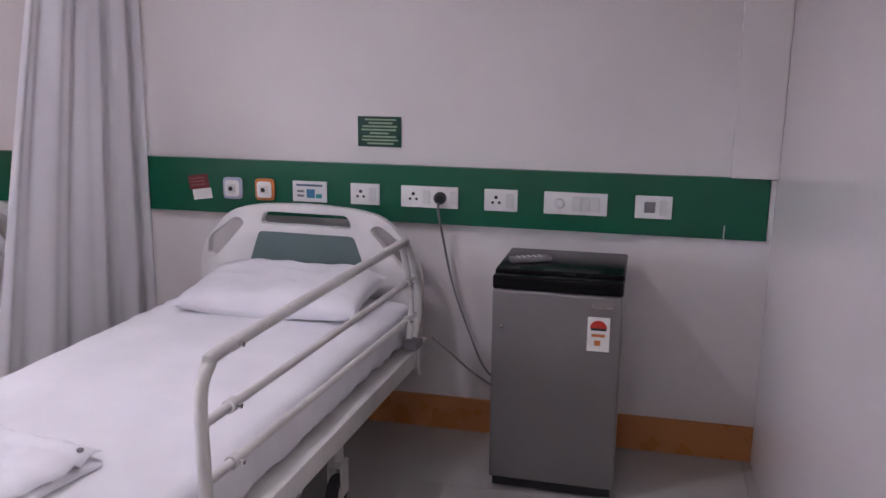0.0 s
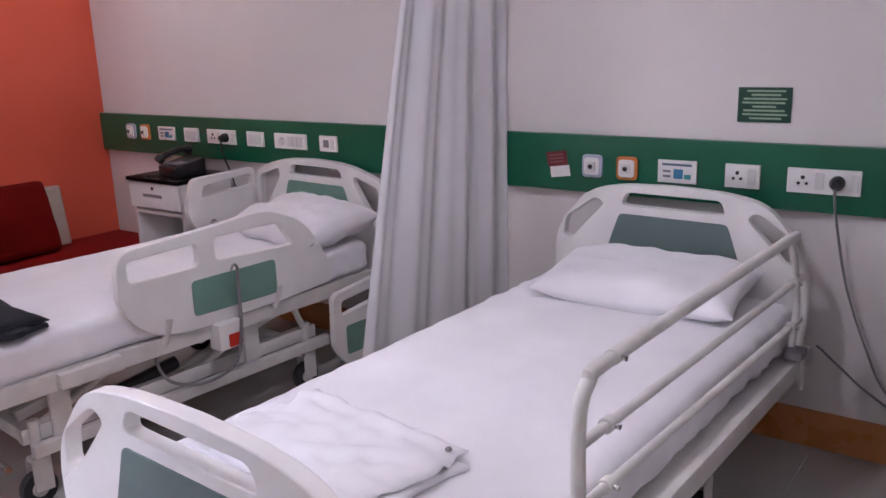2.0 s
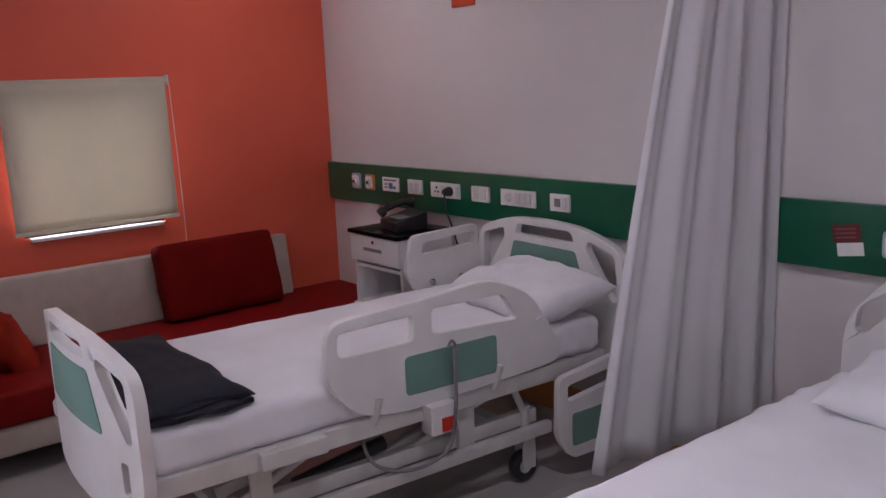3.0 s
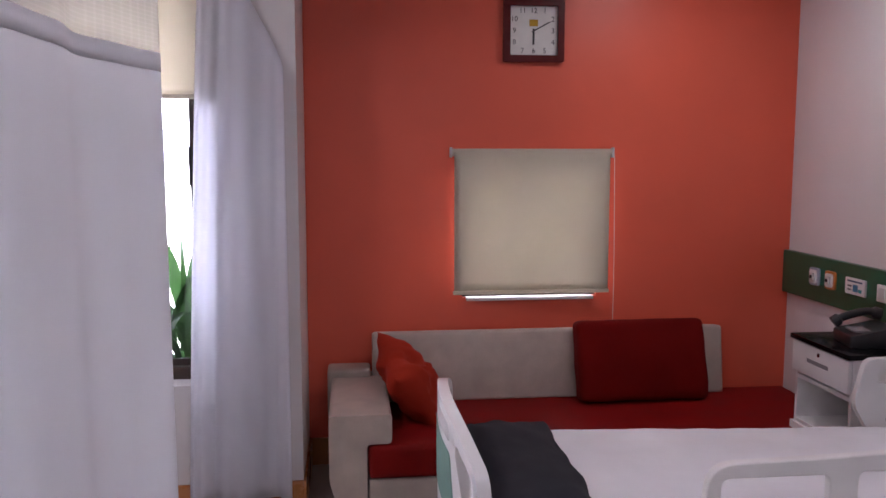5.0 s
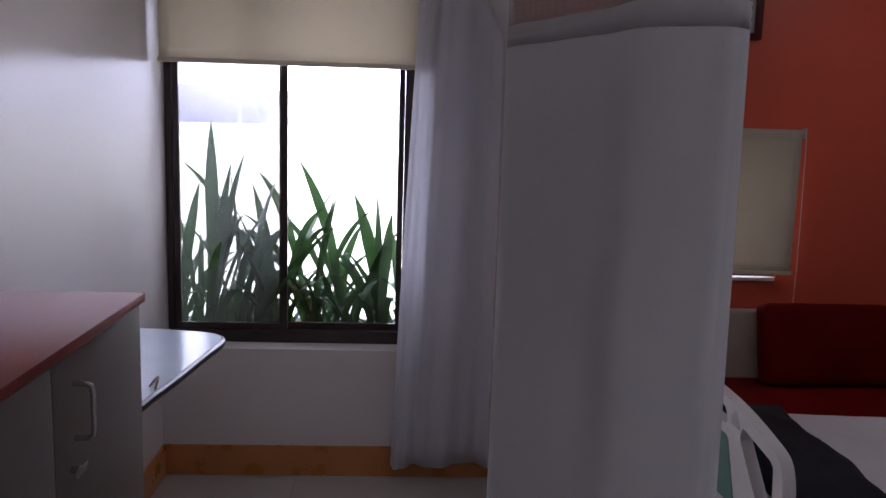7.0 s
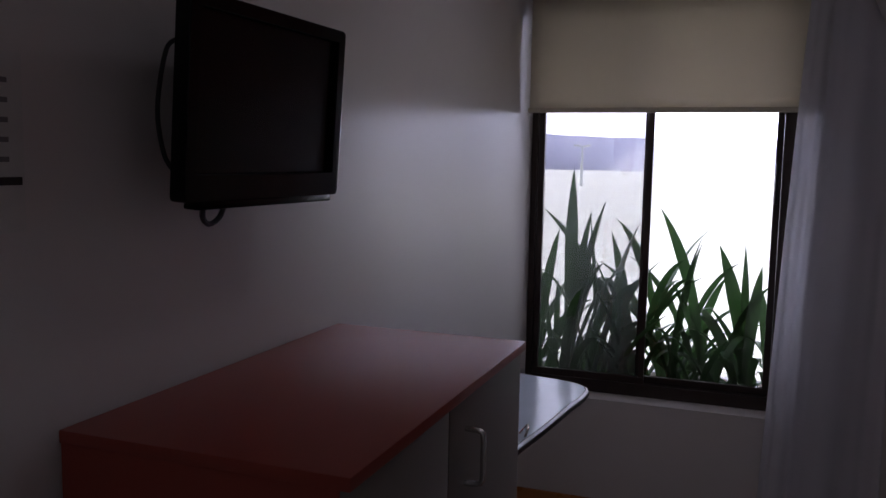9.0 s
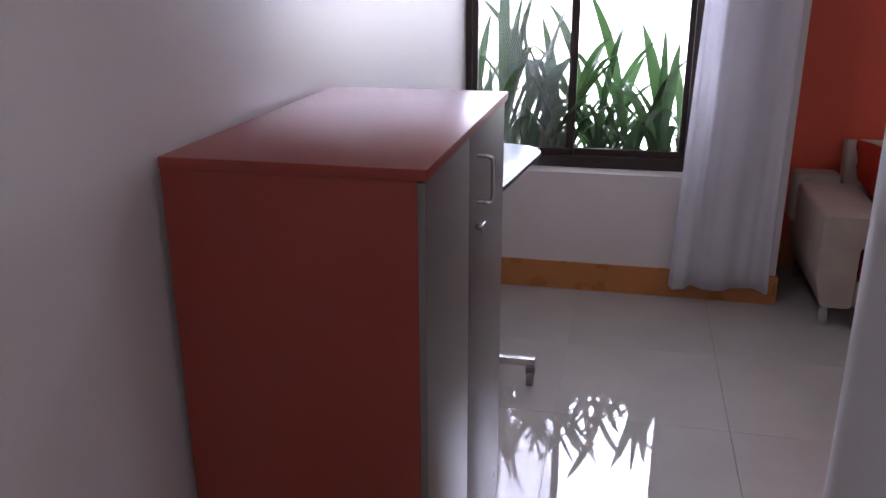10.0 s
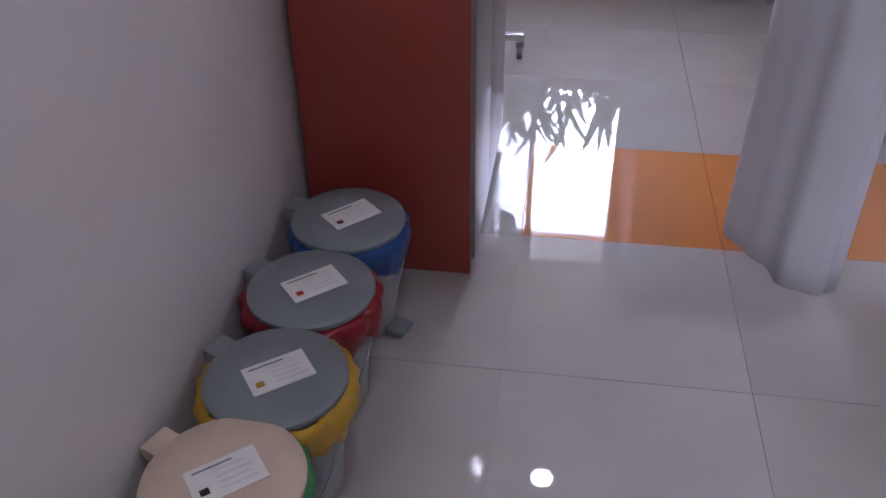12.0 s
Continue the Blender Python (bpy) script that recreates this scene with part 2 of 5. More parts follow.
def smooth_path(ctrl, n=8):
    """Catmull-Rom points through the control points."""
    c = [Vector(p) for p in ctrl]
    out = []
    for i in range(len(c) - 1):
        p0, p1, p2, p3 = c[max(i - 1, 0)], c[i], c[i + 1], c[min(i + 2, len(c) - 1)]
        for k in range(n):
            t = k / n
            out.append(0.5 * ((2 * p1) + (p2 - p0) * t + (2 * p0 - 5 * p1 + 4 * p2 - p3) * t * t + (3 * p1 - p0 - 3 * p2 + p3) * t ** 3))
    return out + [c[-1]]


def rounded(corners, r, n=5):
    """A 2D outline with its corners rounded off."""
    out = []
    k = len(corners)
    for i in range(k):
        p, a, b = Vector(corners[i]), Vector(corners[i - 1]), Vector(corners[(i + 1) % k])
        d = min(r, (a - p).length * 0.48, (b - p).length * 0.48)
        s, e = p + (a - p).normalized() * d, p + (b - p).normalized() * d
        for j in range(n + 1):
            t = j / n
            out.append((1 - t) ** 2 * s + 2 * t * (1 - t) * p + t * t * e)
    return out


def slab(outline, holes, thick, axis="y", cuts=0):
    """A plate of the given thickness cut to an outline, with openings through it. axis: along which it is thick."""
    bm = bmesh.new()
    edges = []
    for loop in (outline, *holes):
        vs = [bm.verts.new((p[0], 0, p[1])) for p in loop]
        edges += [bm.edges.new((vs[i - 1], vs[i])) for i in range(len(vs))]
    bmesh.ops.triangle_fill(bm, use_beauty=True, edges=edges)
    if cuts:
        xs = [p[0] for p in outline]
        for k in range(1, cuts):
            x = min(xs) + (max(xs) - min(xs)) * k / cuts
            bmesh.ops.bisect_plane(bm, geom=bm.verts[:] + bm.edges[:] + bm.faces[:], plane_co=(x, 0, 0), plane_no=(1, 0, 0))
    made = bmesh.ops.extrude_face_region(bm, geom=bm.faces[:])
    bmesh.ops.translate(bm, verts=[g for g in made["geom"] if isinstance(g, bmesh.types.BMVert)], vec=(0, thick, 0))
    bmesh.ops.translate(bm, verts=bm.verts[:], vec=(0, -thick / 2, 0))
    if axis == "x":
        bmesh.ops.transform(bm, matrix=Matrix(((0, 1, 0, 0), (1, 0, 0, 0), (0, 0, 1, 0), (0, 0, 0, 1))), verts=bm.verts[:])
    if axis == "z":
        bmesh.ops.transform(bm, matrix=Matrix(((1, 0, 0, 0), (0, 0, 1, 0), (0, 1, 0, 0), (0, 0, 0, 1))), verts=bm.verts[:])
    bmesh.ops.recalc_face_normals(bm, faces=bm.faces[:])
    return bm


def lathe(profile, seg=32, cx=0.0, cy=0.0, close=True):
    """A turned shape from (radius, height) pairs."""
    bm = bmesh.new()
    rings = [[bm.verts.new((cx + r * math.cos(2 * math.pi * k / seg), cy + r * math.sin(2 * math.pi * k / seg), z)) for k in range(seg)] for r, z in profile]
    for a, b in zip(rings, rings[1:]):
        for k in range(seg):
            bm.faces.new((a[k], a[(k + 1) % seg], b[(k + 1) % seg], b[k]))
    if close:
        bm.faces.new(rings[0][::-1])
        bm.faces.new(rings[-1])
    bmesh.ops.recalc_face_normals(bm, faces=bm.faces[:])
    return bm


def to_mesh(name, bm, material, smooth=None):
    me = bpy.data.meshes.new(name)
    bm.to_mesh(me)
    bm.free()
    me.materials.append(material)
    if smooth:
        for p in me.polygons:
            p.use_smooth = True
        me.set_sharp_from_angle(angle=radians(smooth))
    return me


def part(name, bm, material, parent=None, label="", smooth=40, bevel=0.0):
    """One mesh object from a bmesh, under a thing or a part."""
    ob = new(name, to_mesh(name, bm, material, smooth))
    if parent is not None:
        ob.parent = parent
    if bevel:
        mod = ob.modifiers.new("edge", "BEVEL")
        mod.width, mod.segments, mod.limit_method, mod.angle_limit = bevel, 2, "ANGLE", radians(50)
    return tagged(ob, label)


def thing(name, label, category, m=None, group=""):
    e = new(name)
    e.empty_display_size = 0.05
    if m is not None:
        e.matrix_basis = m
    return tagged(e, label, category, group)


def whole(name, bm, material, label, category, smooth=40, bevel=0.0, m=None, group=""):
    ob = part(name, bm, material, None, label, smooth, bevel)
    if m is not None:
        ob.matrix_basis = m
    return tagged(ob, label, category, group)


def setting(name, bm, material, label, category, smooth=None, bevel=0.0):
    return tagged(part(name, bm, material, None, label, smooth, bevel), label, category, kind="structure")


# ---------------------------------------------------------------- structure
Y_S, X_E, X_W = -4.047, 5.413, 0.562
PIER_Y = -2.55
bm = bmesh.new()
box(bm, -0.2, X_E + 0.2, 0.0, 0.2, -0.1, CEIL + 0.1)
setting("wall_north", bm, M_WALL, "off-white painted plaster wall behind the bed heads", "wall")
bm = bmesh.new()
W0, W1, WZ0, WZ1 = -1.765, -1.06, 0.855, 1.56
box(bm, -0.2, 0, PIER_Y, W0, -0.1, CEIL + 0.1)
box(bm, -0.2, 0, W1, 0.0, -0.1, CEIL + 0.1)
box(bm, -0.2, 0, W0, W1, -0.1, WZ0)
box(bm, -0.2, 0, W0, W1, WZ1, CEIL + 0.1)
setting("wall_west", bm, M_ORANGE, "coral orange painted accent wall with a small window", "wall")
bm = bmesh.new()
A0, A1, AZ0, AZ1 = -4.046, -2.945, 0.585, 2.32
box(bm, -0.2, X_W, A1, PIER_Y - 0.001, -0.1, CEIL + 0.1)
box(bm, 0.34, X_W, A0 - 0.2, A1, -0.1, AZ0)
box(bm, 0.34, X_W, A0 - 0.2, A1, AZ1, CEIL + 0.1)
setting("wall_window", bm, M_WALL, "off-white wall and pier round the large window", "wall")
bm = bmesh.new()
box(bm, 0.34, 7.4, Y_S - 0.2, Y_S, -0.1, CEIL + 0.1)
setting("wall_south", bm, M_SOUTH, "off-white glossy painted wall with the television", "wall")
bm = bmesh.new()
box(bm, X_E, X_E + 0.2, -2.2, 0.0, -0.1, CEIL + 0.1)
box(bm, X_E + 0.2, 7.2, -2.2, -2.0, -0.1, CEIL + 0.1)
box(bm, 7.2, 7.4, Y_S, -2.0, -0.1, CEIL + 0.1)
setting("wall_east", bm, M_EAST, "off-white glossy painted wall beside the fridge", "wall")
bm = bmesh.new()
box(bm, -0.2, 7.4, Y_S - 0.2, 0.2, CEIL, CEIL + 0.1)
setting("ceiling", bm, M_CEIL, "plain white painted ceiling", "ceiling")
floor = setting("floor", box(bmesh.new(), -0.2, 7.4, Y_S - 0.2, 0.2, -0.12, -0.006), M_GROUT, "glossy ivory tiled floor with an orange strip", "floor")

# skirting, a run along each wall
SK, SKT = 0.14, 0.013
for nm, b in (("baseboard", (0.0, X_E, -SKT, 0.0)), ("baseboard", (0.0, SKT, PIER_Y, -SKT)), ("baseboard", (0.0, X_W + SKT, PIER_Y - 0.001, PIER_Y + SKT - 0.001)),
              ("baseboard", (X_W, X_W + SKT, Y_S + SKT, PIER_Y - 0.001)), ("baseboard", (X_W, 7.2, Y_S, Y_S + SKT))):
    setting(nm, bx(*b, 0.0, SK, 0.003), M_SKIRT, "glossy orange-brown skirting tile along the wall foot", "skirting")


# window_1: the large sliding window with its blind
def window_large():
    w = thing("window_1", "dark brown aluminium sliding window with two panes", "window")
    tagged(w, kind="structure")
    xf = 0.43
    f = bmesh.new()
    box(f, xf - 0.06, xf + 0.02, A0, A1, AZ0, AZ0 + 0.055)
    box(f, xf - 0.06, xf + 0.02, A0, A1, AZ1 - 0.05, AZ1)
    box(f, xf - 0.06, xf + 0.02, A0, A0 + 0.03, AZ0 + 0.055, AZ1 - 0.05)
    box(f, xf - 0.06, xf + 0.02, A1 - 0.055, A1, AZ0 + 0.055, AZ1 - 0.05)
    part("window_frame", f, M_BROWN, w, bevel=0.003)
    for y0, y1, x in ((A0 + 0.031, -3.515, xf), (-3.555, A1 - 0.056, xf - 0.028)):
        s = bmesh.new()
        t = 0.026
        z0, z1 = AZ0 + 0.056, AZ1 - 0.051
        box(s, x - 0.012, x + 0.012, y0, y1, z0, z0 + 0.03)
        box(s, x - 0.012, x + 0.012, y0, y1, z1 - 0.03, z1)
        box(s, x - 0.012, x + 0.012, y0, y0 + t, z0 + 0.03, z1 - 0.03)
        box(s, x - 0.012, x + 0.012, y1 - t, y1, z0 + 0.03, z1 - 0.03)
        sash = part("sash", s, M_BROWN, w, bevel=0.002)
        p = part("pane", bx(x - 0.002, x + 0.002, y0 + t, y1 - t, z0 + 0.03, z1 - 0.03), M_WINGL, sash, "clear glass pane")
        p.visible_shadow = False
    screen = part("insect_screen", bx(xf - 0.0545, xf - 0.0535, A0 + 0.045, -3.53, AZ0 + 0.075, AZ1 - 0.07), M_SCREEN, w, "dusty grey insect screen")
    screen.visible_shadow = False
    part("latch", bx(xf + 0.013, xf + 0.03, -3.025, -3.01, 1.45, 1.62, 0.004), M_DARK, w, "black pull latch")
    return w


window_large()


def roller_blind(name, x, y0, y1, z0, z1, label, pull):
    b = thing(name, label, "roller blind")
    fabric = M_BLIND if pull else M_BLINDW
    part("roller", tube([(x, y0, z1), (x, y1, z1)], 0.019, 20), M_BLIND, b)
    for y in (y0 - 0.006, y1 + 0.006):
        part("bracket", bx(x - 0.009, x + 0.022, y - 0.006, y + 0.006, z1 - 0.026, z1 + 0.026, 0.004), M_PLATE2, b)
    g = bmesh.new()
    rows = []
    for i in range(25):
        y = y0 + 0.01 + (y1 - y0 - 0.02) * i / 24
        rows.append([g.verts.new((x + 0.019 + 0.002 * noise.noise((y * 6, k * 0.4, 3)), y, z1 + (z0 - z1) * k / 16)) for k in range(17)])
    for a, c in zip(rows, rows[1:]):
        for k in range(16):
            g.faces.new((a[k], c[k], c[k + 1], a[k + 1]))
    s = part("fabric", g, fabric, b, smooth=60)
    mod = s.modifiers.new("thick", "SOLIDIFY")
    mod.thickness = 0.0015
    part("bottom_bar", bx(x + 0.01, x + 0.028, y0 + 0.004, y1 - 0.004, z0 - 0.018, z0 + 0.002, 0.004), M_BLIND, b)
    if pull:
        part("pull_cord", tube(smooth_path([(x + 0.02, y1 + 0.012, z1 - 0.02), (x + 0.025, y1 + 0.02, z0 + 0.1), (x + 0.03, y1 + 0.016, z0 - 0.22)], 6), 0.0016, 6), M_PLATE, b)
    return b


roller_blind("roller_blind", 0.572, Y_S + 0.014, -2.845, 1.832, 2.560, "cream fabric roller blind lowered partway over the window", False)
roller_blind("roller_blind", 0.028, -1.82, -1.0, 0.895, 1.597, "cream fabric roller blind pulled down over the small window", True)


def window_small():
    w = thing("window_2", "small white-framed window behind a closed blind", "window")
    tagged(w, kind="structure")
    f = bmesh.new()
    x = -0.06
    for y0, y1, z0, z1 in ((W0, W1, WZ0, WZ0 + 0.03), (W0, W1, WZ1 - 0.03, WZ1), (W0, W0 + 0.03, WZ0 + 0.03, WZ1 - 0.03), (W1 - 0.03, W1, WZ0 + 0.03, WZ1 - 0.03),
                           (-1.425, -1.395, WZ0 + 0.03, WZ1 - 0.03)):
        box(f, x - 0.03, x + 0.03, y0, y1, z0, z1)
    part("window_frame", f, M_BROWN, w, bevel=0.003)
    for y0, y1 in ((W0 + 0.03, -1.425), (-1.395, W1 - 0.03)):
        p = part("pane", bx(x - 0.002, x + 0.002, y0, y1, WZ0 + 0.03, WZ1 - 0.03), M_WINGL, w, "clear glass pane")
        p.visible_shadow = False
    # white strip added in place of the daylight showing below the blind
    part("daylight_strip", bx(-0.025, 0.035, W0 + 0.02, W1 - 0.02, WZ0 - 0.014, WZ0 + 0.004, 0.004), M_PLATE, w, "white strip standing in for daylight under the blind")


window_small()

# green services panel along the head wall, with its white end and boxed column
g = thing("services_panel", "green laminate services panel along the bed-head wall", "wall panel")
part("panel", bx(0.004, 5.392, -0.034, -0.001, 0.86, 1.083, 0.004), M_GREEN, g)
part("joint", bx(5.245, 5.249, -0.0365, -0.030, 0.86, 0.91), M_PLATE2, g)
part("end_cap", bx(5.393, 5.411, -0.038, -0.001, 0.862, 1.081, 0.004), M_PLATE2, g, "chipped white end strip")
setting("trim", bx(5.255, X_E - 0.001, -0.055, -0.001, 1.085, CEIL - 0.001, 0.003), M_WALL, "boxed pipe column painted like the wall", "wall casing")

# ---------------------------------------------------------------- lamps
for lx, ly, lw in LAMPS:
    d = thing("ceiling_light", "round recessed white ceiling downlight", "downlight", pose(lx, ly, CEIL), "ceiling downlights")
    part("ring", lathe([(0.06, 0.0), (0.08, -0.001), (0.08, -0.009), (0.06, -0.012)], 32, close=False), M_PLATE, d)
    part("diffuser", lathe([(0.058, -0.003), (0.058, -0.006)], 32), M_LAMP, d, "frosted diffuser")
    L = new("downlight_beam", bpy.data.lights.new("downlight", "AREA"))
    L.data.shape, L.data.size, L.data.energy, L.data.color = "DISK", 0.12, LAMP_W * lw, (1.0, 0.92, 1.19)
    L.matrix_basis = look((lx, ly, CEIL - 0.02), (lx, ly, 0))


# ---------------------------------------------------------------- beds
def arch_outline(w, top, shoulder, base):
    half = [(-w * 0.80, base), (-w, base + 0.10), (-w, shoulder - 0.04), (-w * 0.95, shoulder + 0.03), (-w * 0.70, top - 0.035), (-w * 0.42, top - 0.008)]
    pts = half + [(0, top)] + [(-x, z) for x, z in reversed(half)]
    return rounded(pts, 0.06, 4)


def end_board(name, parent, y, top, panel_mat, slot=False, bow=0.0, base=0.33, square=False):
    w = 0.47
    holes = [rounded([(-0.195, top - 0.085), (0.195, top - 0.085), (0.175, top - 0.036), (-0.175, top - 0.036)], 0.022, 4)]
    for s in (-1, 1):
        h = [(s * 0.435, top - 0.225), (s * 0.40, top - 0.23), (s * 0.262, top - 0.085), (s * 0.30, top - 0.063), (s * 0.425, top - 0.15)]
        if square:
            h = [(s * 0.438, top - 0.29), (s * 0.41, top - 0.295), (s * 0.262, top - 0.095), (s * 0.275, top - 0.062), (s * 0.425, top - 0.105)]
        holes.append(rounded(h if s > 0 else h[::-1], 0.022, 4))
        if slot:
            v = [(s * 0.40, base + 0.10), (s * 0.36, base + 0.10), (s * 0.36, base + 0.20), (s * 0.40, base + 0.20)]
            holes.append(rounded(v, 0.012, 3))
    bm = slab(arch_outline(w, top, top - (0.11 if square else 0.20), base), holes, 0.036, "y", 14 if bow else 0)
    pan = slab(rounded([(-0.265, top - 0.30), (0.265, top - 0.30), (0.20, top - 0.115), (-0.20, top - 0.115)], 0.018, 4), [], 0.042, "y", 10 if bow else 0)
    for b in (bm, pan):
        for v in b.verts:
            v.co.y += y - bow * (1 - (v.co.x / w) ** 2)
    board = part(name, bm, M_BEDPL, parent, "ivory moulded plastic board with handle openings", bevel=0.007)
    part("inset_panel", pan, panel_mat, board, "matt grey-green inset panel", bevel=0.003)
    return board


def castor(parent, x, y, h, lean=0.0):
    leg = part("leg", tube([(x, y, h), (x, y, 0.17)], 0.019, 12), M_BEDMET, parent)
    fork = bmesh.new()
    box(fork, x - 0.026, x - 0.020, y - 0.035, y + 0.03, 0.05, 0.16)
    box(fork, x + 0.020, x + 0.026, y - 0.035, y + 0.03, 0.05, 0.16)
    box(fork, x - 0.026, x + 0.026, y - 0.03, y + 0.03, 0.155, 0.172)
    part("castor_fork", fork, M_BEDMET, leg, bevel=0.003)
    wh = lathe([(0.025, -0.016), (0.058, -0.017), (0.0615, -0.008), (0.0615, 0.008), (0.058, 0.017), (0.025, 0.016)], 24)
    bmesh.ops.transform(wh, matrix=pose(x, y - 0.015, 0.062, 0, 90, 0), verts=wh.verts[:])
    part("castor_wheel", wh, M_RUBBER, leg, "dark rubber wheel")
    hub = lathe([(0.028, -0.019), (0.028, 0.019)], 16)
    bmesh.ops.transform(hub, matrix=pose(x, y - 0.015, 0.062, 0, 90, 0), verts=hub.verts[:])
    part("hub", hub, M_BEDMET, leg)


def bed_frame(b, deck_z, cut=0.0, wide=0.458, cx=0.40, head=-0.36):
    for s in (-1, 1):
        part("side_bar", bx(s * 0.42, s * wide, -2.0 + cut, -0.06, deck_z - 0.065, deck_z, 0.006), M_BEDMET, b)
        part("base_bar", bx(s * (cx - 0.04), s * cx, -1.80 + cut, head + 0.06, 0.22, 0.275, 0.005), M_BEDMET, b)
    for y in (-0.12, -0.62, -1.12, -1.55, -1.95 + cut):
        part("cross_bar", bx(-0.42, 0.42, y - 0.02, y + 0.02, deck_z - 0.055, deck_z - 0.012, 0.004), M_BEDMET, b)
    for y in (-0.55, -1.60):
        part("base_cross_bar", bx(0.04 - cx, cx - 0.04, y - 0.025, y + 0.025, 0.222, 0.272, 0.004), M_BEDMET, b)
    part("mattress_deck", bx(-0.418, 0.418, -1.98 + cut, -0.08, deck_z - 0.010, deck_z + 0.006, 0.002), M_BEDMET, b)
    for s in (-1, 1):
        for y0, y1 in ((-0.60, -0.95), (-1.20, -1.60)):
            part("lift_arm", tube([(s * 0.36, y0, deck_z - 0.05), (s * 0.38, y1, 0.25)], 0.016, 10), M_BEDMET, b)
        for y in (head, -1.76 + cut):
            castor(b, s * cx, y, 0.30)


def mattress(label, m, z0, z1, seed, end=-1.985):
    """A sheeted mattress with soft edges and faint wrinkles."""
    bm = bx(-0.445, 0.445, end, -0.065, z0, z1)
    bmesh.ops.bevel(bm, geom=bm.edges[:], offset=0.035, segments=4, profile=0.5, affect="EDGES")
    for ax, lo, hi, k in ((0, -0.40, 0.40, 12), (1, end + 0.045, -0.11, 64)):
        for i in range(k + 1):
            co, no = [0, 0, 0], [0, 0, 0]
            co[ax], no[ax] = lo + (hi - lo) * i / k, 1
            bmesh.ops.bisect_plane(bm, geom=bm.verts[:] + bm.edges[:] + bm.faces[:], plane_co=co, plane_no=no)
    for z in (0.3, 0.5, 0.7):
        bmesh.ops.bisect_plane(bm, geom=bm.verts[:] + bm.edges[:] + bm.faces[:], plane_co=(0, 0, z0 + (z1 - z0) * z), plane_no=(0, 0, 1))
    for v in bm.verts:
        side = abs(v.co.x) > 0.42
        w = noise.noise((v.co.x * 3 + seed, v.co.y * 2.2, v.co.z * 9)) * 0.006
        if side:
            head = max(0.0, 1 - abs(v.co.y + 0.30) / 0.45)
            fold = 0.020 * noise.noise((v.co.y * 9 + seed, v.co.z * 6, 1.7)) + 0.012 * head * math.sin(46 * (v.co.y + 0.9 * v.co.z) + seed)
            v.co.x += math.copysign(fold, v.co.x)
        v.co.z += w - 0.012 * (v.co.x / 0.45) ** 4
    return whole("mattress", bm, M_SHEET, label, "mattress", 60, m=m)


def pillow(label, m, w, d, h, seed, name="pillow", material=None, flat=0.008, crumple=1.0, boxy=3.2):
    bm = bmesh.new()
    nu, nv = 40, 26
    for sgn in (1, -1):
        rows = []
        for i in range(nu + 1):
            u = -1 + 2 * i / nu
            row = []
            for j in range(nv + 1):
                v = -1 + 2 * j / nv
                e = max(0.0, (1 - abs(u) ** boxy)) ** 0.55 * max(0.0, (1 - abs(v) ** boxy)) ** 0.55
                pinch = 1 - 0.07 * (1 - abs(u) ** 2) * abs(v) ** 4 - 0.0
                x = u * w / 2 * (1 - 0.06 * (1 - v * v) * abs(u) ** 5)
                y = v * d / 2 * pinch
                n = (noise.noise((u * 2.2 + seed, v * 2.0, sgn)) * 0.020 + noise.noise((u * 6 + seed, v * 5, sgn)) * 0.007) * crumple
                z = sgn * h / 2 * e + n * e
                if sgn < 0:
                    z = max(z, -h / 2 + flat)
                row.append(bm.verts.new((x, y, z + h / 2)))
            rows.append(row)
        for a, b in zip(rows, rows[1:]):
            for k in range(nv):
                f = (a[k], b[k], b[k + 1], a[k + 1])
                bm.faces.new(f if sgn > 0 else f[::-1])
    bmesh.ops.remove_doubles(bm, verts=bm.verts[:], dist=0.0006)
    return whole(name, bm, material or M_SHEET, label, name, 75, m=m)


B1 = pose(3.692, -0.13, 0, 0, 0, -2.3)
bed1 = thing("hospital_bed", "ivory hospital bed with tubular steel side rail", "hospital bed", B1, "hospital beds")
DZ = 0.455
end_board("headboard", bed1, -0.02, 0.935, M_TEAL)
end_board("footboard", bed1, -2.04, 0.87, M_TEAL, base=0.30)
bed_frame(bed1, DZ, wide=0.506, cx=0.35, head=-0.57)
# tubular side rail on the aisle side
rx = 0.488
rail = part("side_rail", tube(smooth_path([(rx, -1.565, 0.44), (rx, -1.565, 0.62), (rx, -1.565, 0.80), (rx, -1.53, 0.86), (rx, -1.46, 0.876), (rx, -0.9, 0.874), (rx, -0.27, 0.868)], 8), 0.0148, 12), M_BEDMET, bed1, "ivory tubular steel rail, raised")
part("rail_end", tube(smooth_path([(rx, -0.285, 0.87), (rx, -0.19, 0.78), (rx, -0.12, 0.66), (rx, -0.14, 0.52), (rx, -0.20, 0.43)], 8), 0.0145, 12), M_BEDMET, rail)
part("rail_end", tube(smooth_path([(rx - 0.004, -0.30, 0.865), (rx - 0.004, -0.23, 0.74), (rx - 0.004, -0.195, 0.62), (rx - 0.004, -0.22, 0.50)], 8), 0.011, 12), M_BEDMET, rail)
for z0, z1 in ((0.745, 0.715), (0.615, 0.575)):
    part("rail_bar", tube([(rx, -1.565, z0), (rx, -0.165, z1)], 0.0108, 12), M_BEDMET, rail)
for y, z in ((-1.43, 0.876), (-1.45, 0.743), (-1.45, 0.612), (-0.26, 0.717), (-0.26, 0.578)):
    part("collar", tube([(rx, y - 0.014, z), (rx, y + 0.014, z)], 0.0162, 12), M_BEDMET, rail)
    part("bolt", tube([(rx + 0.016, y, z), (rx + 0.026, y, z)], 0.006, 8), M_CHROME, rail)
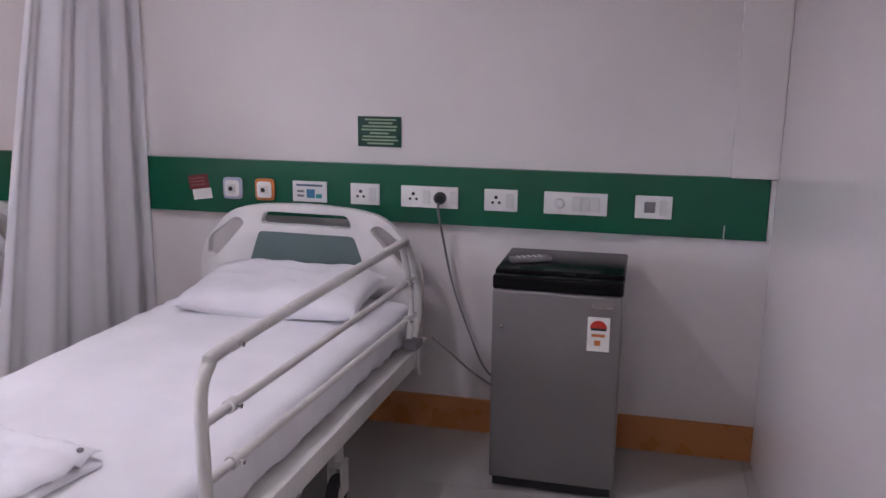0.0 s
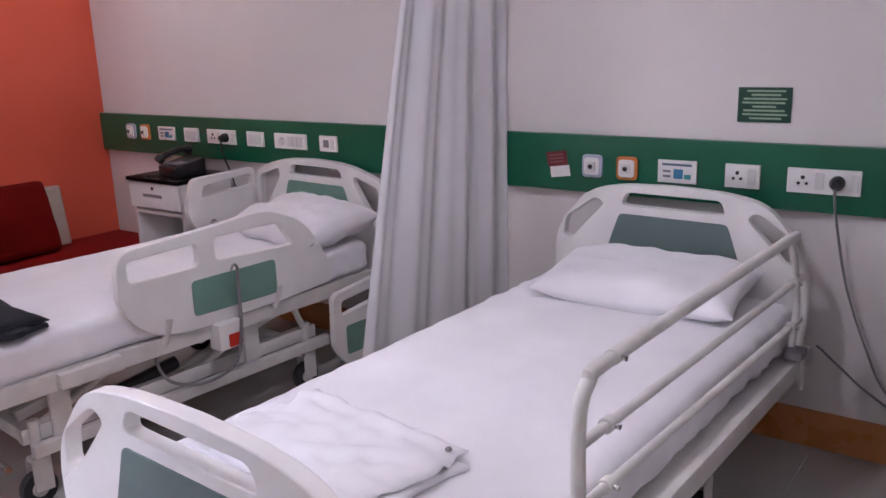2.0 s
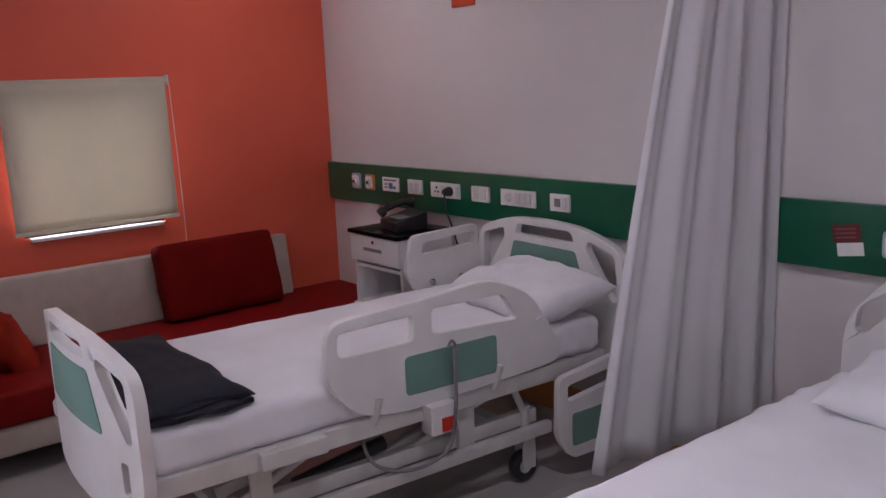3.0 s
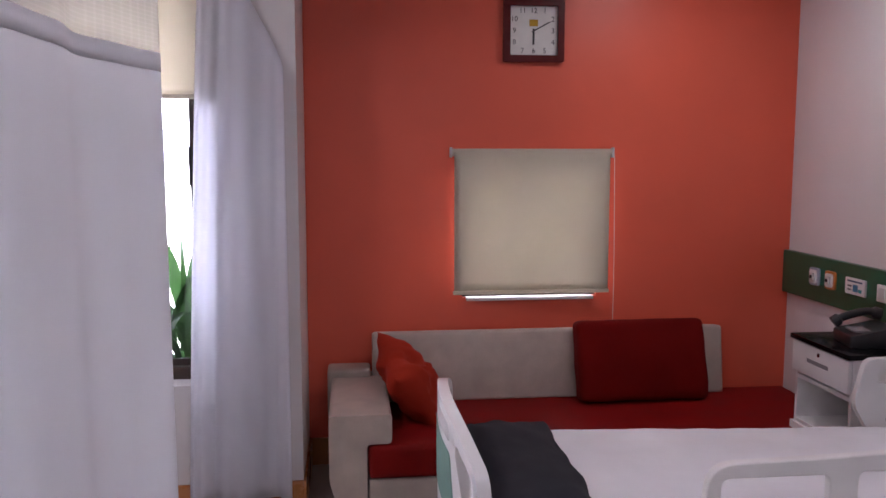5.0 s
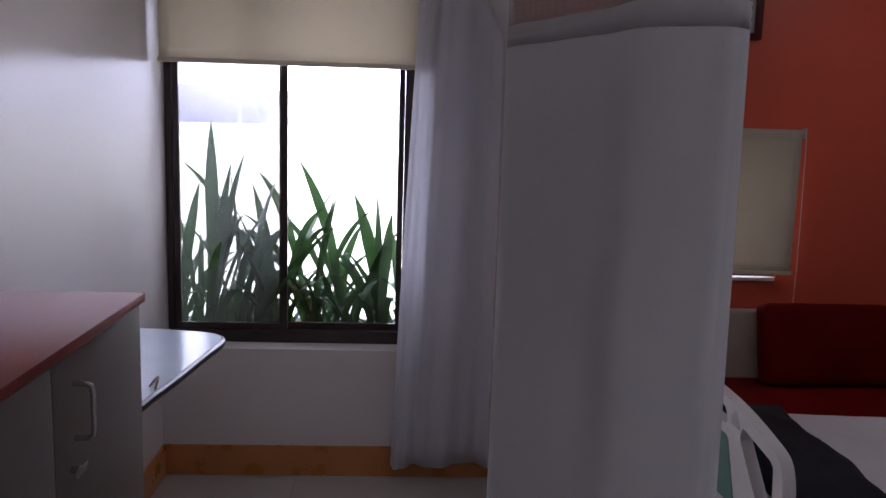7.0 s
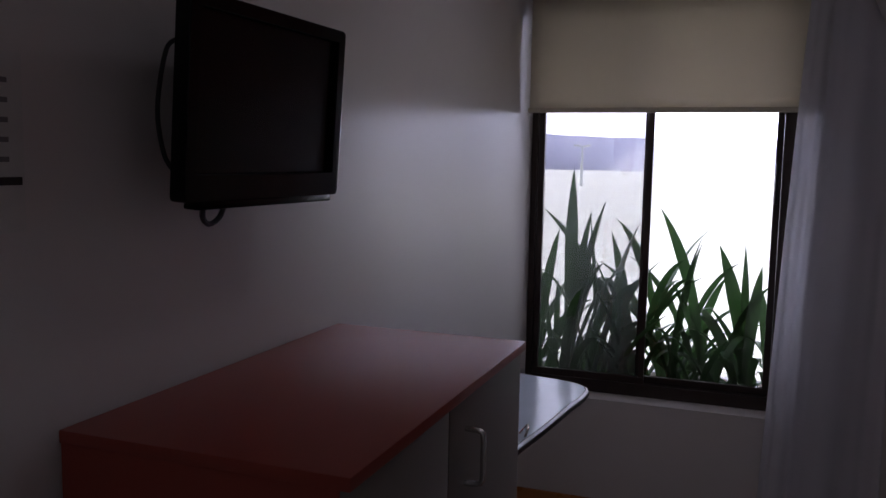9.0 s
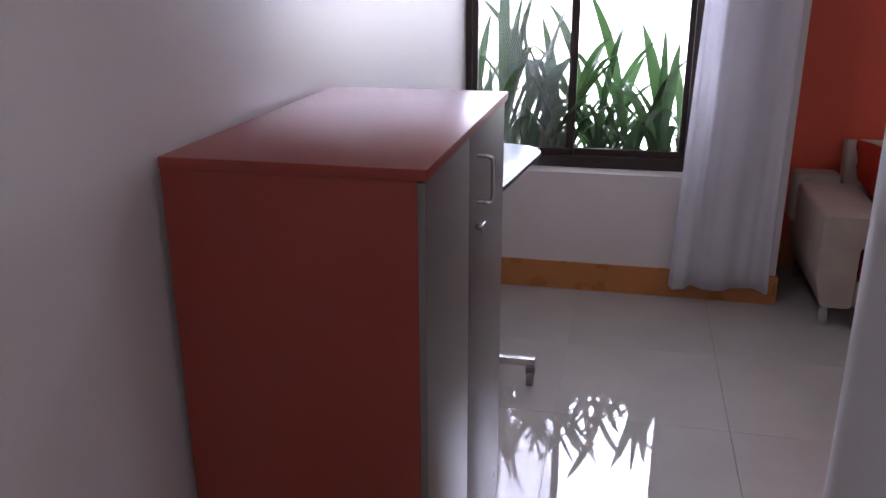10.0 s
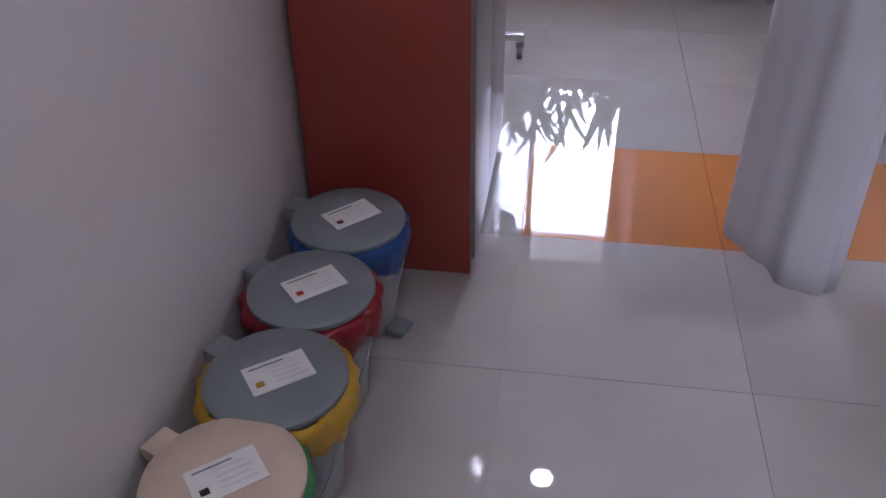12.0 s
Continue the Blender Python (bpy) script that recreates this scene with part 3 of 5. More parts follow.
for y in (-1.565, -0.20):
    part("rail_mount", bx(0.462, rx + 0.022, y - 0.025, y + 0.025, 0.40, 0.455, 0.005), M_BEDMET, rail)
part("crank_clamp", bx(0.47, 0.525, -0.25, -0.18, 0.465, 0.495, 0.008), M_INK, bed1)
part("clamp_pin", tube([(0.515, -0.20, 0.46), (0.515, -0.20, 0.36)], 0.008, 10), M_BEDMET, bed1)
part("hinge_block", bx(0.462, 0.512, -0.225, -0.165, 0.385, 0.44, 0.006), M_BEDMET, bed1)
mattress("white sheeted mattress tucked on the bed", B1, DZ + 0.007, 0.60, 1.0)
pillow("plump white pillow against the grey-green headboard", B1 @ pose(0.018, -0.275, 0.598, 7, 0, 4), 0.69, 0.39, 0.12, 2.0, boxy=4.6, crumple=1.3)

# folded white sheet near the foot
def folded(name, m, w, d, layers, t, material, label, category, seed, crush=1.0):
    """Folded cloth: soft, uneven leaves lying on one another."""
    c = thing(name, label, category, m)
    nu, nv = 26, 20
    for k in range(layers):
        bm = bmesh.new()
        s = 1 - 0.035 * k
        top, bot = [], []
        for i in range(nu + 1):
            rt, rb = [], []
            for j in range(nv + 1):
                u, v = -1 + 2 * i / nu, -1 + 2 * j / nv
                edge = min(1.0, max(abs(u), abs(v))) ** 7
                x = u * w / 2 * s + 0.030 * noise.noise((v * 1.6 + seed, k * 0.9, 2)) * abs(u)
                y = v * d / 2 * s + 0.030 * noise.noise((u * 1.6 + seed, k * 1.1, 5)) * abs(v)
                n = 0.010 * noise.noise((u * 1.7 + seed, v * 1.7, 0.3 * k)) + crush * (0.006 * noise.noise((u * 4 + seed, v * 4, k)) + 0.003 * noise.noise((u * 9 + v * 5 + seed, v * 9 - u * 3, k)))
                sag = -0.012 * k * edge
                rt.append(bm.verts.new((x, y, k * t + t * (0.98 - 0.40 * edge) + n + sag)))
                rb.append(bm.verts.new((x, y, max(0.0, k * t + 0.10 * t + 0.35 * t * edge + n + sag) if k else 0.0)))
            top.append(rt)
            bot.append(rb)
        for a in range(nu):
            for b in range(nv):
                bm.faces.new((top[a][b], top[a + 1][b], top[a + 1][b + 1], top[a][b + 1]))
                bm.faces.new((bot[a][b], bot[a][b + 1], bot[a + 1][b + 1], bot[a + 1][b]))
        rim = [(a, 0) for a in range(nu)] + [(nu, b) for b in range(nv)] + [(a, nv) for a in range(nu, 0, -1)] + [(0, b) for b in range(nv, 0, -1)]
        for (a, b), (e, f) in zip(rim, rim[1:] + rim[:1]):
            bm.faces.new((top[a][b], bot[a][b], bot[e][f], top[e][f]))
        part("fold", bm, material, c, smooth=80)
    return c


sheet = folded("folded_sheet", pose(3.56, -1.80, 0.604, 0, 0, -9), 0.52, 0.36, 2, 0.024, M_SHEET, "crumpled folded white top sheet lying at the bed foot", "bed sheet", 4.0, 2.6)
part("tag", bx(0.222, 0.233, 0.138, 0.150, 0.034, 0.043, 0.003), M_INK, sheet, "small dark tag")

B2 = pose(1.872, -0.13, 0, 0, 0, -4.3)
bed2 = thing("hospital_bed", "ivory motorised hospital bed with moulded plastic side rails", "hospital bed", B2, "hospital beds")
end_board("headboard", bed2, 0.05, 0.915, M_TEAL2, square=True)
foot2 = end_board("footboard", bed2, -1.865, 0.855, M_TEAL2, slot=True, bow=0.055, base=0.30, square=True)
foot2.matrix_basis = pose(0, -1.865, 0) @ pose(0, 0, 0, 0, 0, 3.4) @ pose(0, 1.865, 0)
bed_frame(bed2, DZ, 0.17, head=-0.43)
out = rounded([(-1.36, 0.80), (-1.05, 0.815), (-0.72, 0.84), (-0.54, 0.76), (-0.43, 0.60), (-0.385, 0.47), (-0.60, 0.46), (-1.10, 0.445), (-1.27, 0.475), (-1.375, 0.60)], 0.07, 5)
hol = [rounded([(-1.325, 0.685), (-1.045, 0.685), (-1.045, 0.77), (-1.325, 0.762)], 0.022, 4), rounded([(-0.97, 0.69), (-0.60, 0.675), (-0.67, 0.775), (-0.97, 0.778)], 0.022, 4)]
sr = part("side_rail", slab(out, hol, 0.032, "x"), M_BEDPL, bed2, "ivory moulded plastic rail, raised", bevel=0.007)
bmesh_in = slab(rounded([(-1.085, 0.50), (-0.70, 0.495), (-0.70, 0.635), (-1.085, 0.635)], 0.02, 4), [], 0.037, "x")
part("inset_panel", bmesh_in, M_TEAL2, sr, "sea-green inset panel", bevel=0.002)
sr.location = (0.455, 0.09, 0)
out = rounded([(-0.40, 0.83), (-0.02, 0.845), (-0.01, 0.52), (-0.36, 0.52), (-0.44, 0.66)], 0.035, 4)
hol = [rounded([(-0.355, 0.735), (-0.04, 0.755), (-0.04, 0.81), (-0.335, 0.795)], 0.02, 4)]
sw = part("side_rail", slab(out, hol, 0.03, "x"), M_BEDPL, bed2, "ivory moulded plastic rail, raised", bevel=0.006)
sw.location = (-0.50, 0.06, 0)
for y in (-0.30, -0.13):
    part("rail_bolt", lathe([(0.016, 0.0), (0.016, 0.012), (0.008, 0.014)], 14), M_CHROME, sw).matrix_basis = pose(0.015, y, 0.60, 0, 90, 0)
out = rounded([(-0.36, 0.43), (0.0, 0.47), (0.02, 0.10), (-0.30, 0.10), (-0.37, 0.2)], 0.035, 4)
lo = part("side_rail", slab(out, [rounded([(-0.32, 0.33), (-0.05, 0.36), (-0.05, 0.42), (-0.32, 0.395)], 0.018, 4)], 0.03, "x"), M_BEDPL, bed2, "ivory moulded plastic rail, lowered", bevel=0.006)
lo.location = (0.53, -0.02, 0)
part("inset_panel", slab(rounded([(-0.30, 0.15), (-0.05, 0.15), (-0.05, 0.28), (-0.30, 0.28)], 0.015, 4), [], 0.035, "x"), M_TEAL2, lo, "sea-green inset panel")
for y in (-0.62, -1.12):
    part("rail_arm", tube([(0.0, y - 0.09, 0.43), (0.018, y - 0.07, 0.52)], 0.014, 10), M_BEDMET, sr)
part("rail_strut", tube([(0.0, -0.66, 0.50), (-0.06, -0.52, 0.27)], 0.014, 10), M_BEDMET, sr)
for y0, y1, z0, z1 in ((-1.62, -1.10, 0.30, 0.40), (-1.05, -0.45, 0.24, 0.38)):
    part("linkage_bar", bx(-0.012, 0.012, -abs(y1 - y0) / 2, abs(y1 - y0) / 2, -0.02, 0.02, 0.004), M_BEDMET, bed2).matrix_basis = pose(0.33, (y0 + y1) / 2, (z0 + z1) / 2, math.degrees(math.atan2(z1 - z0, y1 - y0)))
part("brake_bar", tube([(-0.38, -1.68, 0.15), (0.38, -1.68, 0.15)], 0.011, 10), M_CHROME, bed2)
part("gas_spring", tube([(0.30, -1.45, 0.30), (0.30, -1.05, 0.41)], 0.014, 10), M_DARK, bed2)
part("control_box", bx(0.44, 0.51, -0.925, -0.815, 0.345, 0.45, 0.010), M_BEDPL, bed2)
part("emergency_switch", bx(0.509, 0.516, -0.885, -0.825, 0.355, 0.405, 0.004), M_REDBOX, bed2, "red switch plate")
part("handset_cord", tube(smooth_path([(0.527, -0.83, 0.66), (0.53, -0.835, 0.55), (0.53, -0.84, 0.42), (0.50, -0.86, 0.28), (0.47, -0.98, 0.235), (0.44, -1.10, 0.27), (0.42, -1.14, 0.36), (0.42, -1.10, 0.42)], 8), 0.0065, 8), M_INK, bed2, "grey coiled handset cord")
part("cord_hook", tube(smooth_path([(0.524, -0.83, 0.60), (0.530, -0.83, 0.655), (0.53, -0.845, 0.675), (0.53, -0.86, 0.655)], 6), 0.005, 8), M_CHROME, bed2)
part("base_bar", bx(0.425, 0.455, -1.62, -0.34, 0.185, 0.23, 0.005), M_BEDMET, bed2)
for y in (-1.50, -0.72):
    part("leg_plate", bx(0.402, 0.424, y - 0.035, y + 0.035, 0.20, 0.41, 0.005), M_BEDMET, bed2)
part("actuator", tube([(0.34, -1.36, 0.25), (0.34, -1.02, 0.30)], 0.026, 14), M_DARK, bed2)
part("motor", tube([(0.10, -1.30, 0.36), (0.10, -0.80, 0.33)], 0.035, 16), M_DARK, bed2)
part("push_bar", bx(0.458, 0.495, -1.52, -1.30, 0.40, 0.455, 0.008), M_BEDMET, bed2)
part("corner_bumper", lathe([(0.03, 0.40), (0.036, 0.41), (0.036, 0.45), (0.03, 0.46)], 20, -0.43, -1.892), M_PLATE2, bed2)
part("corner_bumper", lathe([(0.03, 0.34), (0.036, 0.35), (0.036, 0.39), (0.03, 0.40)], 20, 0.43, -1.892), M_PLATE2, bed2)
mattress("white sheeted mattress on the motorised bed", B2, DZ + 0.007, 0.605, 7.0, -1.82)
pillow("white pillow with sagging corners at the bed head", B2 @ pose(0.175, -0.20, 0.605, 9, 0, -4), 0.64, 0.40, 0.155, 8.0, boxy=4.2, crumple=1.5)
folded("blanket", B2 @ pose(0.02, -1.68, 0.606, 0, 0, 3), 0.86, 0.31, 3, 0.022, M_BLANKET, "folded charcoal grey blanket at the bed foot", "blanket", 11.0)


# ---------------------------------------------------------------- switch plates on the services panel
PY = -0.034


def wall_plate(kind, x0, x1, z0, z1, label):
    p = thing("wall_plate", label, "socket plate", group="plates on the services panel")
    body = part("plate", bx(x0, x1, PY - 0.012, PY, z0, z1, 0.003), M_PLATE, p)
    w, h, cz = x1 - x0, z1 - z0, (z0 + z1) / 2
    yf = PY - 0.012

    def holes(cx, r=0.0055, s=0.016):
        for dx, dz, k in ((0, s * 0.7, 1.25), (-s * 0.8, -s * 0.55, 1), (s * 0.8, -s * 0.55, 1)):
            part("socket_hole", tube([(cx + dx, yf - 0.0016, cz + dz), (cx + dx, yf + 0.004, cz + dz)], r * k, 10), M_DARK, body)

    def rocker(cx, ww):
        part("rocker", bx(cx - ww / 2, cx + ww / 2, yf - 0.005, yf + 0.002, z0 + h * 0.17, z1 - h * 0.17, 0.002), M_PLATE2, body)

    if kind == "socket":
        holes(x0 + w * 0.36)
        rocker(x0 + w * 0.78, w * 0.24)
    if kind == "double":
        holes(x0 + w * 0.22)
        rocker(x0 + w * 0.45, w * 0.12)
        holes(x0 + w * 0.70)
        rocker(x0 + w * 0.92, w * 0.10)
    if kind == "dial":
        k = lathe([(0.019, 0), (0.019, 0.008), (0.015, 0.013)], 20)
        bmesh.ops.transform(k, matrix=pose(x0 + w * 0.25, yf + 0.001, cz, 90), verts=k.verts[:])
        part("dimmer_knob", k, M_PLATE2, body)
        for f in (0.12, 0.52, 0.67, 0.82):
            if f > 0.2:
                rocker(x0 + w * f, w * 0.13)
    if kind == "data":
        part("data_port", bx(x0 + w * 0.25, x0 + w * 0.55, yf - 0.003, yf + 0.002, z0 + h * 0.26, z1 - h * 0.26, 0.002), M_INK, body, "grey data port")
        rocker(x0 + w * 0.76, w * 0.2)
    if kind == "switch":
        rocker(x0 + w * 0.3, w * 0.3)
        rocker(x0 + w * 0.7, w * 0.3)
    return p


def gas_outlet(cx, cz, ring, label):
    o = thing("gas_outlet", label, "gas outlet", group="gas outlets on the services panel")
    sq = [(cx - 0.042, cz - 0.044), (cx + 0.042, cz - 0.044), (cx + 0.042, cz + 0.044), (cx - 0.042, cz + 0.044)]
    body = part("backplate", slab(rounded(sq, 0.018, 4), [], 0.012), ring, o, bevel=0.002)
    body.location.y = PY - 0.006
    sq = [(cx - 0.031, cz - 0.033), (cx + 0.031, cz - 0.033), (cx + 0.031, cz + 0.033), (cx - 0.031, cz + 0.033)]
    f = part("face", slab(rounded(sq, 0.014, 4), [], 0.012), M_PLATE, o)
    f.location.y = PY - 0.012
    sq = [(cx - 0.016, cz - 0.017), (cx + 0.016, cz - 0.017), (cx + 0.016, cz + 0.017), (cx - 0.016, cz + 0.017)]
    f = part("valve_block", slab(rounded(sq, 0.004, 3), [], 0.014), M_PLATE2, o)
    f.location.y = PY - 0.020
    part("valve", tube([(cx, PY - 0.031, cz), (cx, PY - 0.02, cz)], 0.009, 14), M_DARK, o, "black valve opening")


def nurse_call(x0, x1, z0, z1):
    p = thing("nurse_call_panel", "white call panel with coloured print", "call panel")
    part("plate", bx(x0, x1, PY - 0.012, PY, z0, z1, 0.003), M_PLATE, p)
    w, h, y = x1 - x0, z1 - z0, PY - 0.012
    part("print", bx(x0 + w * 0.12, x1 - w * 0.12, y - 0.0012, y, z1 - h * 0.24, z1 - h * 0.14), mat("slate print", (0.10, 0.14, 0.22), 0.5), p)
    part("print", bx(x0 + w * 0.42, x0 + w * 0.66, y - 0.0012, y, z0 + h * 0.2, z0 + h * 0.62), mat("blue print", (0.04, 0.20, 0.36), 0.4), p)
    part("print", bx(x0 + w * 0.69, x0 + w * 0.86, y - 0.0012, y, z0 + h * 0.2, z0 + h * 0.4), mat("teal print", (0.03, 0.28, 0.30), 0.4), p)
    for k in (0.24, 0.46):
        part("print", bx(x0 + w * 0.14, x0 + w * 0.34, y - 0.0012, y, z0 + h * k, z0 + h * (k + 0.1)), M_INK, p)


for kinds, zb, zt, xs in (
        (("socket", "double", "socket", "dial", "data"), 0.925, 1.008, ((3.322, 3.465), (3.587, 3.732), (3.833, 3.952), (4.041, 4.269), (4.371, 4.498), (4.598, 4.831), (4.931, 5.062))),
        (("switch", "double", "switch", "dial", "data"), 0.947, 1.023, ((0.325, 0.463), (0.591, 0.74), (0.826, 0.949), (1.025, 1.253), (1.344, 1.47), (1.553, 1.777), (1.869, 1.983)))):
    gas_outlet(xs[0][0], (zt + zb) / 2, M_BLUER, "square gas outlet with a blue-grey surround")
    gas_outlet(xs[0][1], (zt + zb) / 2, M_ORNG, "square gas outlet with an orange surround")
    nurse_call(*xs[1], zb, zt)
    for kind, (a, b) in zip(kinds, xs[2:]):
        wall_plate(kind, a, b, zb, zt, {"socket": "white switched socket plate on the green panel", "switch": "white double switch plate on the green panel", "double": "white double socket plate with a plug in it",
                                        "dial": "wide white switch plate with a round dimmer", "data": "white plate with a grey data port"}[kind])

# plugs and cables
for off in (0.0, -3.016):
    cz = 0.966 if off == 0 else 0.984
    p = thing("power_plug", "black power plug in the double socket", "plug", group="power plugs")
    x = 4.200 + off
    pl = lathe([(0.024, 0.0), (0.024, 0.018), (0.017, 0.034), (0.012, 0.045)], 18)
    bmesh.ops.transform(pl, matrix=pose(x, PY - 0.013, cz, 90), verts=pl.verts[:])
    part("plug_body", pl, M_DARK, p)
    if off == 0:
        part("cable", tube(smooth_path([(x, PY - 0.05, cz - 0.004), (x + 0.004, PY - 0.055, cz - 0.06), (x + 0.012, -0.045, 0.80), (x + 0.05, -0.035, 0.62), (x + 0.12, -0.05, 0.44), (x + 0.20, -0.09, 0.30), (x + 0.30, -0.12, 0.26), (x + 0.40, -0.10, 0.24)], 8), 0.0045, 8), M_INK, p, "grey flexible mains cable")
    else:
        part("cable", tube(smooth_path([(x, PY - 0.05, cz - 0.004), (x + 0.004, PY - 0.05, cz - 0.08), (x + 0.02, -0.05, 0.78), (x + 0.10, -0.06, 0.60), (x + 0.18, -0.10, 0.46)], 8), 0.0045, 8), M_DARK, p, "dark mains cable")
whole("floor_cable", tube(smooth_path([(4.20, -0.16, 0.44), (4.26, -0.10, 0.36), (4.34, -0.05, 0.27), (4.46, -0.045, 0.20), (4.60, -0.05, 0.16), (4.70, -0.06, 0.15)], 8), 0.004, 8), M_INK, "thin grey cable sagging from bed to fridge", "cable")

# sticker and signs
s = thing("sticker", "dark red and white sticker peeling on the green panel", "sticker", pose(3.168, PY - 0.001, 0.965, 0, -8, 0), "red stickers")
part("card", bx(-0.045, 0.045, -0.0015, 0.0, -0.008, 0.05), M_INKR, s)
part("strip", bx(-0.035, 0.05, -0.0018, -0.0002, -0.052, -0.009), M_PAPER, s, "white lower strip")
for k in range(3):
    part("print_line", bx(-0.036, 0.03, -0.0025, -0.0012, 0.006 + k * 0.014, 0.011 + k * 0.014), mat("faded print", (0.25, 0.10, 0.10), 0.5), s)
copy_thing(s, pose(2.40, PY - 0.001, 0.975, 0, 4, 0))
s = thing("wall_sign", "small dark green notice with pale print", "sign")
part("board", bx(3.853, 4.03, -0.006, -0.0005, 1.15, 1.268, 0.001), M_SIGN, s)
for k, (a, b) in enumerate(((0.03, 0.02), (0.045, 0.035), (0.02, 0.015), (0.015, 0.02), (0.05, 0.05), (0.02, 0.02), (0.016, 0.012), (0.04, 0.03))):
    z = 1.256 - k * 0.0132
    part("print_line", bx(3.853 + a, 4.03 - b, -0.0072, -0.0055, z - 0.0032, z + 0.0032), M_INKY, s)
s = thing("wall_sign", "small orange-red sign high on the wall", "sign")
part("board", bx(1.205, 1.372, -0.008, -0.0005, 1.87, 2.10, 0.002), mat("orange sign plastic", (0.62, 0.09, 0.03), 0.4), s)


# ---------------------------------------------------------------- fridge
def fridge():
    x0, x1, y0, y1, h = 4.483, 4.915, -0.455, -0.05, 0.79
    f = thing("mini_fridge", "small silver-grey fridge with black top", "fridge")
    part("cabinet", bx(x0 + 0.004, x1 - 0.004, y0 + 0.06, y1, 0.03, h - 0.075, 0.008), M_FRIDGE, f)
    part("top", bx(x0 - 0.002, x1 + 0.002, y0 + 0.056, y1 + 0.002, h - 0.028, h, 0.010, 3), M_GLOSSK, f, "black plastic top")
    part("top_collar", bx(x0, x1, y0 + 0.058, y1, h - 0.076, h - 0.029, 0.004), M_GLOSSK, f)
    d = part("door", bx(x0, x1, y0, y0 + 0.055, 0.045, h - 0.059, 0.010, 3), M_FRIDGE, f, "silver-grey door")
    part("door_cap", bx(x0, x1, y0 - 0.003, y0 + 0.055, h - 0.058, h - 0.010, 0.010, 3), M_GLOSSK, d, "black handle strip")
    part("lock", lathe([(0.007, 0), (0.007, 0.004), (0.004, 0.005)], 14), M_CHROME, d).matrix_basis = pose(x0 + 0.035, y0, 0.603, 90)
    st = part("energy_label", bx(x0 + 0.322, x0 + 0.395, y0 - 0.0015, y0 + 0.001, 0.542, 0.659), M_PAPER, d, "cream and red energy label")
    fan = lathe([(0.028, 0.0), (0.028, 0.0012)], 24)
    bmesh.ops.bisect_plane(fan, geom=fan.verts[:] + fan.edges[:] + fan.faces[:], plane_co=(0, 0.001, 0), plane_no=(0, 1, 0), clear_inner=True)
    part("dial_print", fan, M_REDBOX, st, "red half-round print").matrix_basis = pose(x0 + 0.358, y0 - 0.0014, 0.621, 90)
    part("dial_print", bx(x0 + 0.333, x0 + 0.384, y0 - 0.0024, y0 - 0.0008, 0.614, 0.626), M_DARK, st)
    part("print_line", bx(x0 + 0.336, x0 + 0.380, y0 - 0.0024, y0 - 0.0008, 0.592, 0.602), M_ORNG, st)
    part("print_line", bx(x0 + 0.346, x0 + 0.366, y0 - 0.0024, y0 - 0.0008, 0.562, 0.580), M_ORNG, st)
    part("badge", bx(x0 + 0.335, x0 + 0.40, y0 - 0.0015, y0 + 0.001, 0.690, 0.702), M_CHROME, d)
    for x in (x0 + 0.03, x1 - 0.03):
        part("foot", lathe([(0.018, 0.0), (0.02, 0.004), (0.02, 0.032)], 14, x, y0 + 0.08), M_DARK, f)
        part("foot", lathe([(0.018, 0.0), (0.02, 0.004), (0.02, 0.032)], 14, x, y1 - 0.04), M_DARK, f)
    part("kick_plate", bx(x0 + 0.01, x1 - 0.01, y0 + 0.02, y0 + 0.05, 0.008, 0.046, 0.003), M_DARK, f)
    r = thing("remote_control", "silver-grey remote control on the fridge", "remote control", pose(4.585, -0.27, h + 0.001, 0, 0, 30))
    part("case", bx(-0.075, 0.075, -0.021, 0.021, 0.0, 0.018, 0.006, 3), M_INK, r)
    for i in range(5):
        for j in (-1, 0, 1):
            part("button", bx(-0.05 + i * 0.02, -0.042 + i * 0.02, j * 0.011 - 0.003, j * 0.011 + 0.003, 0.0175, 0.0195), M_PLATE2, r)


fridge()


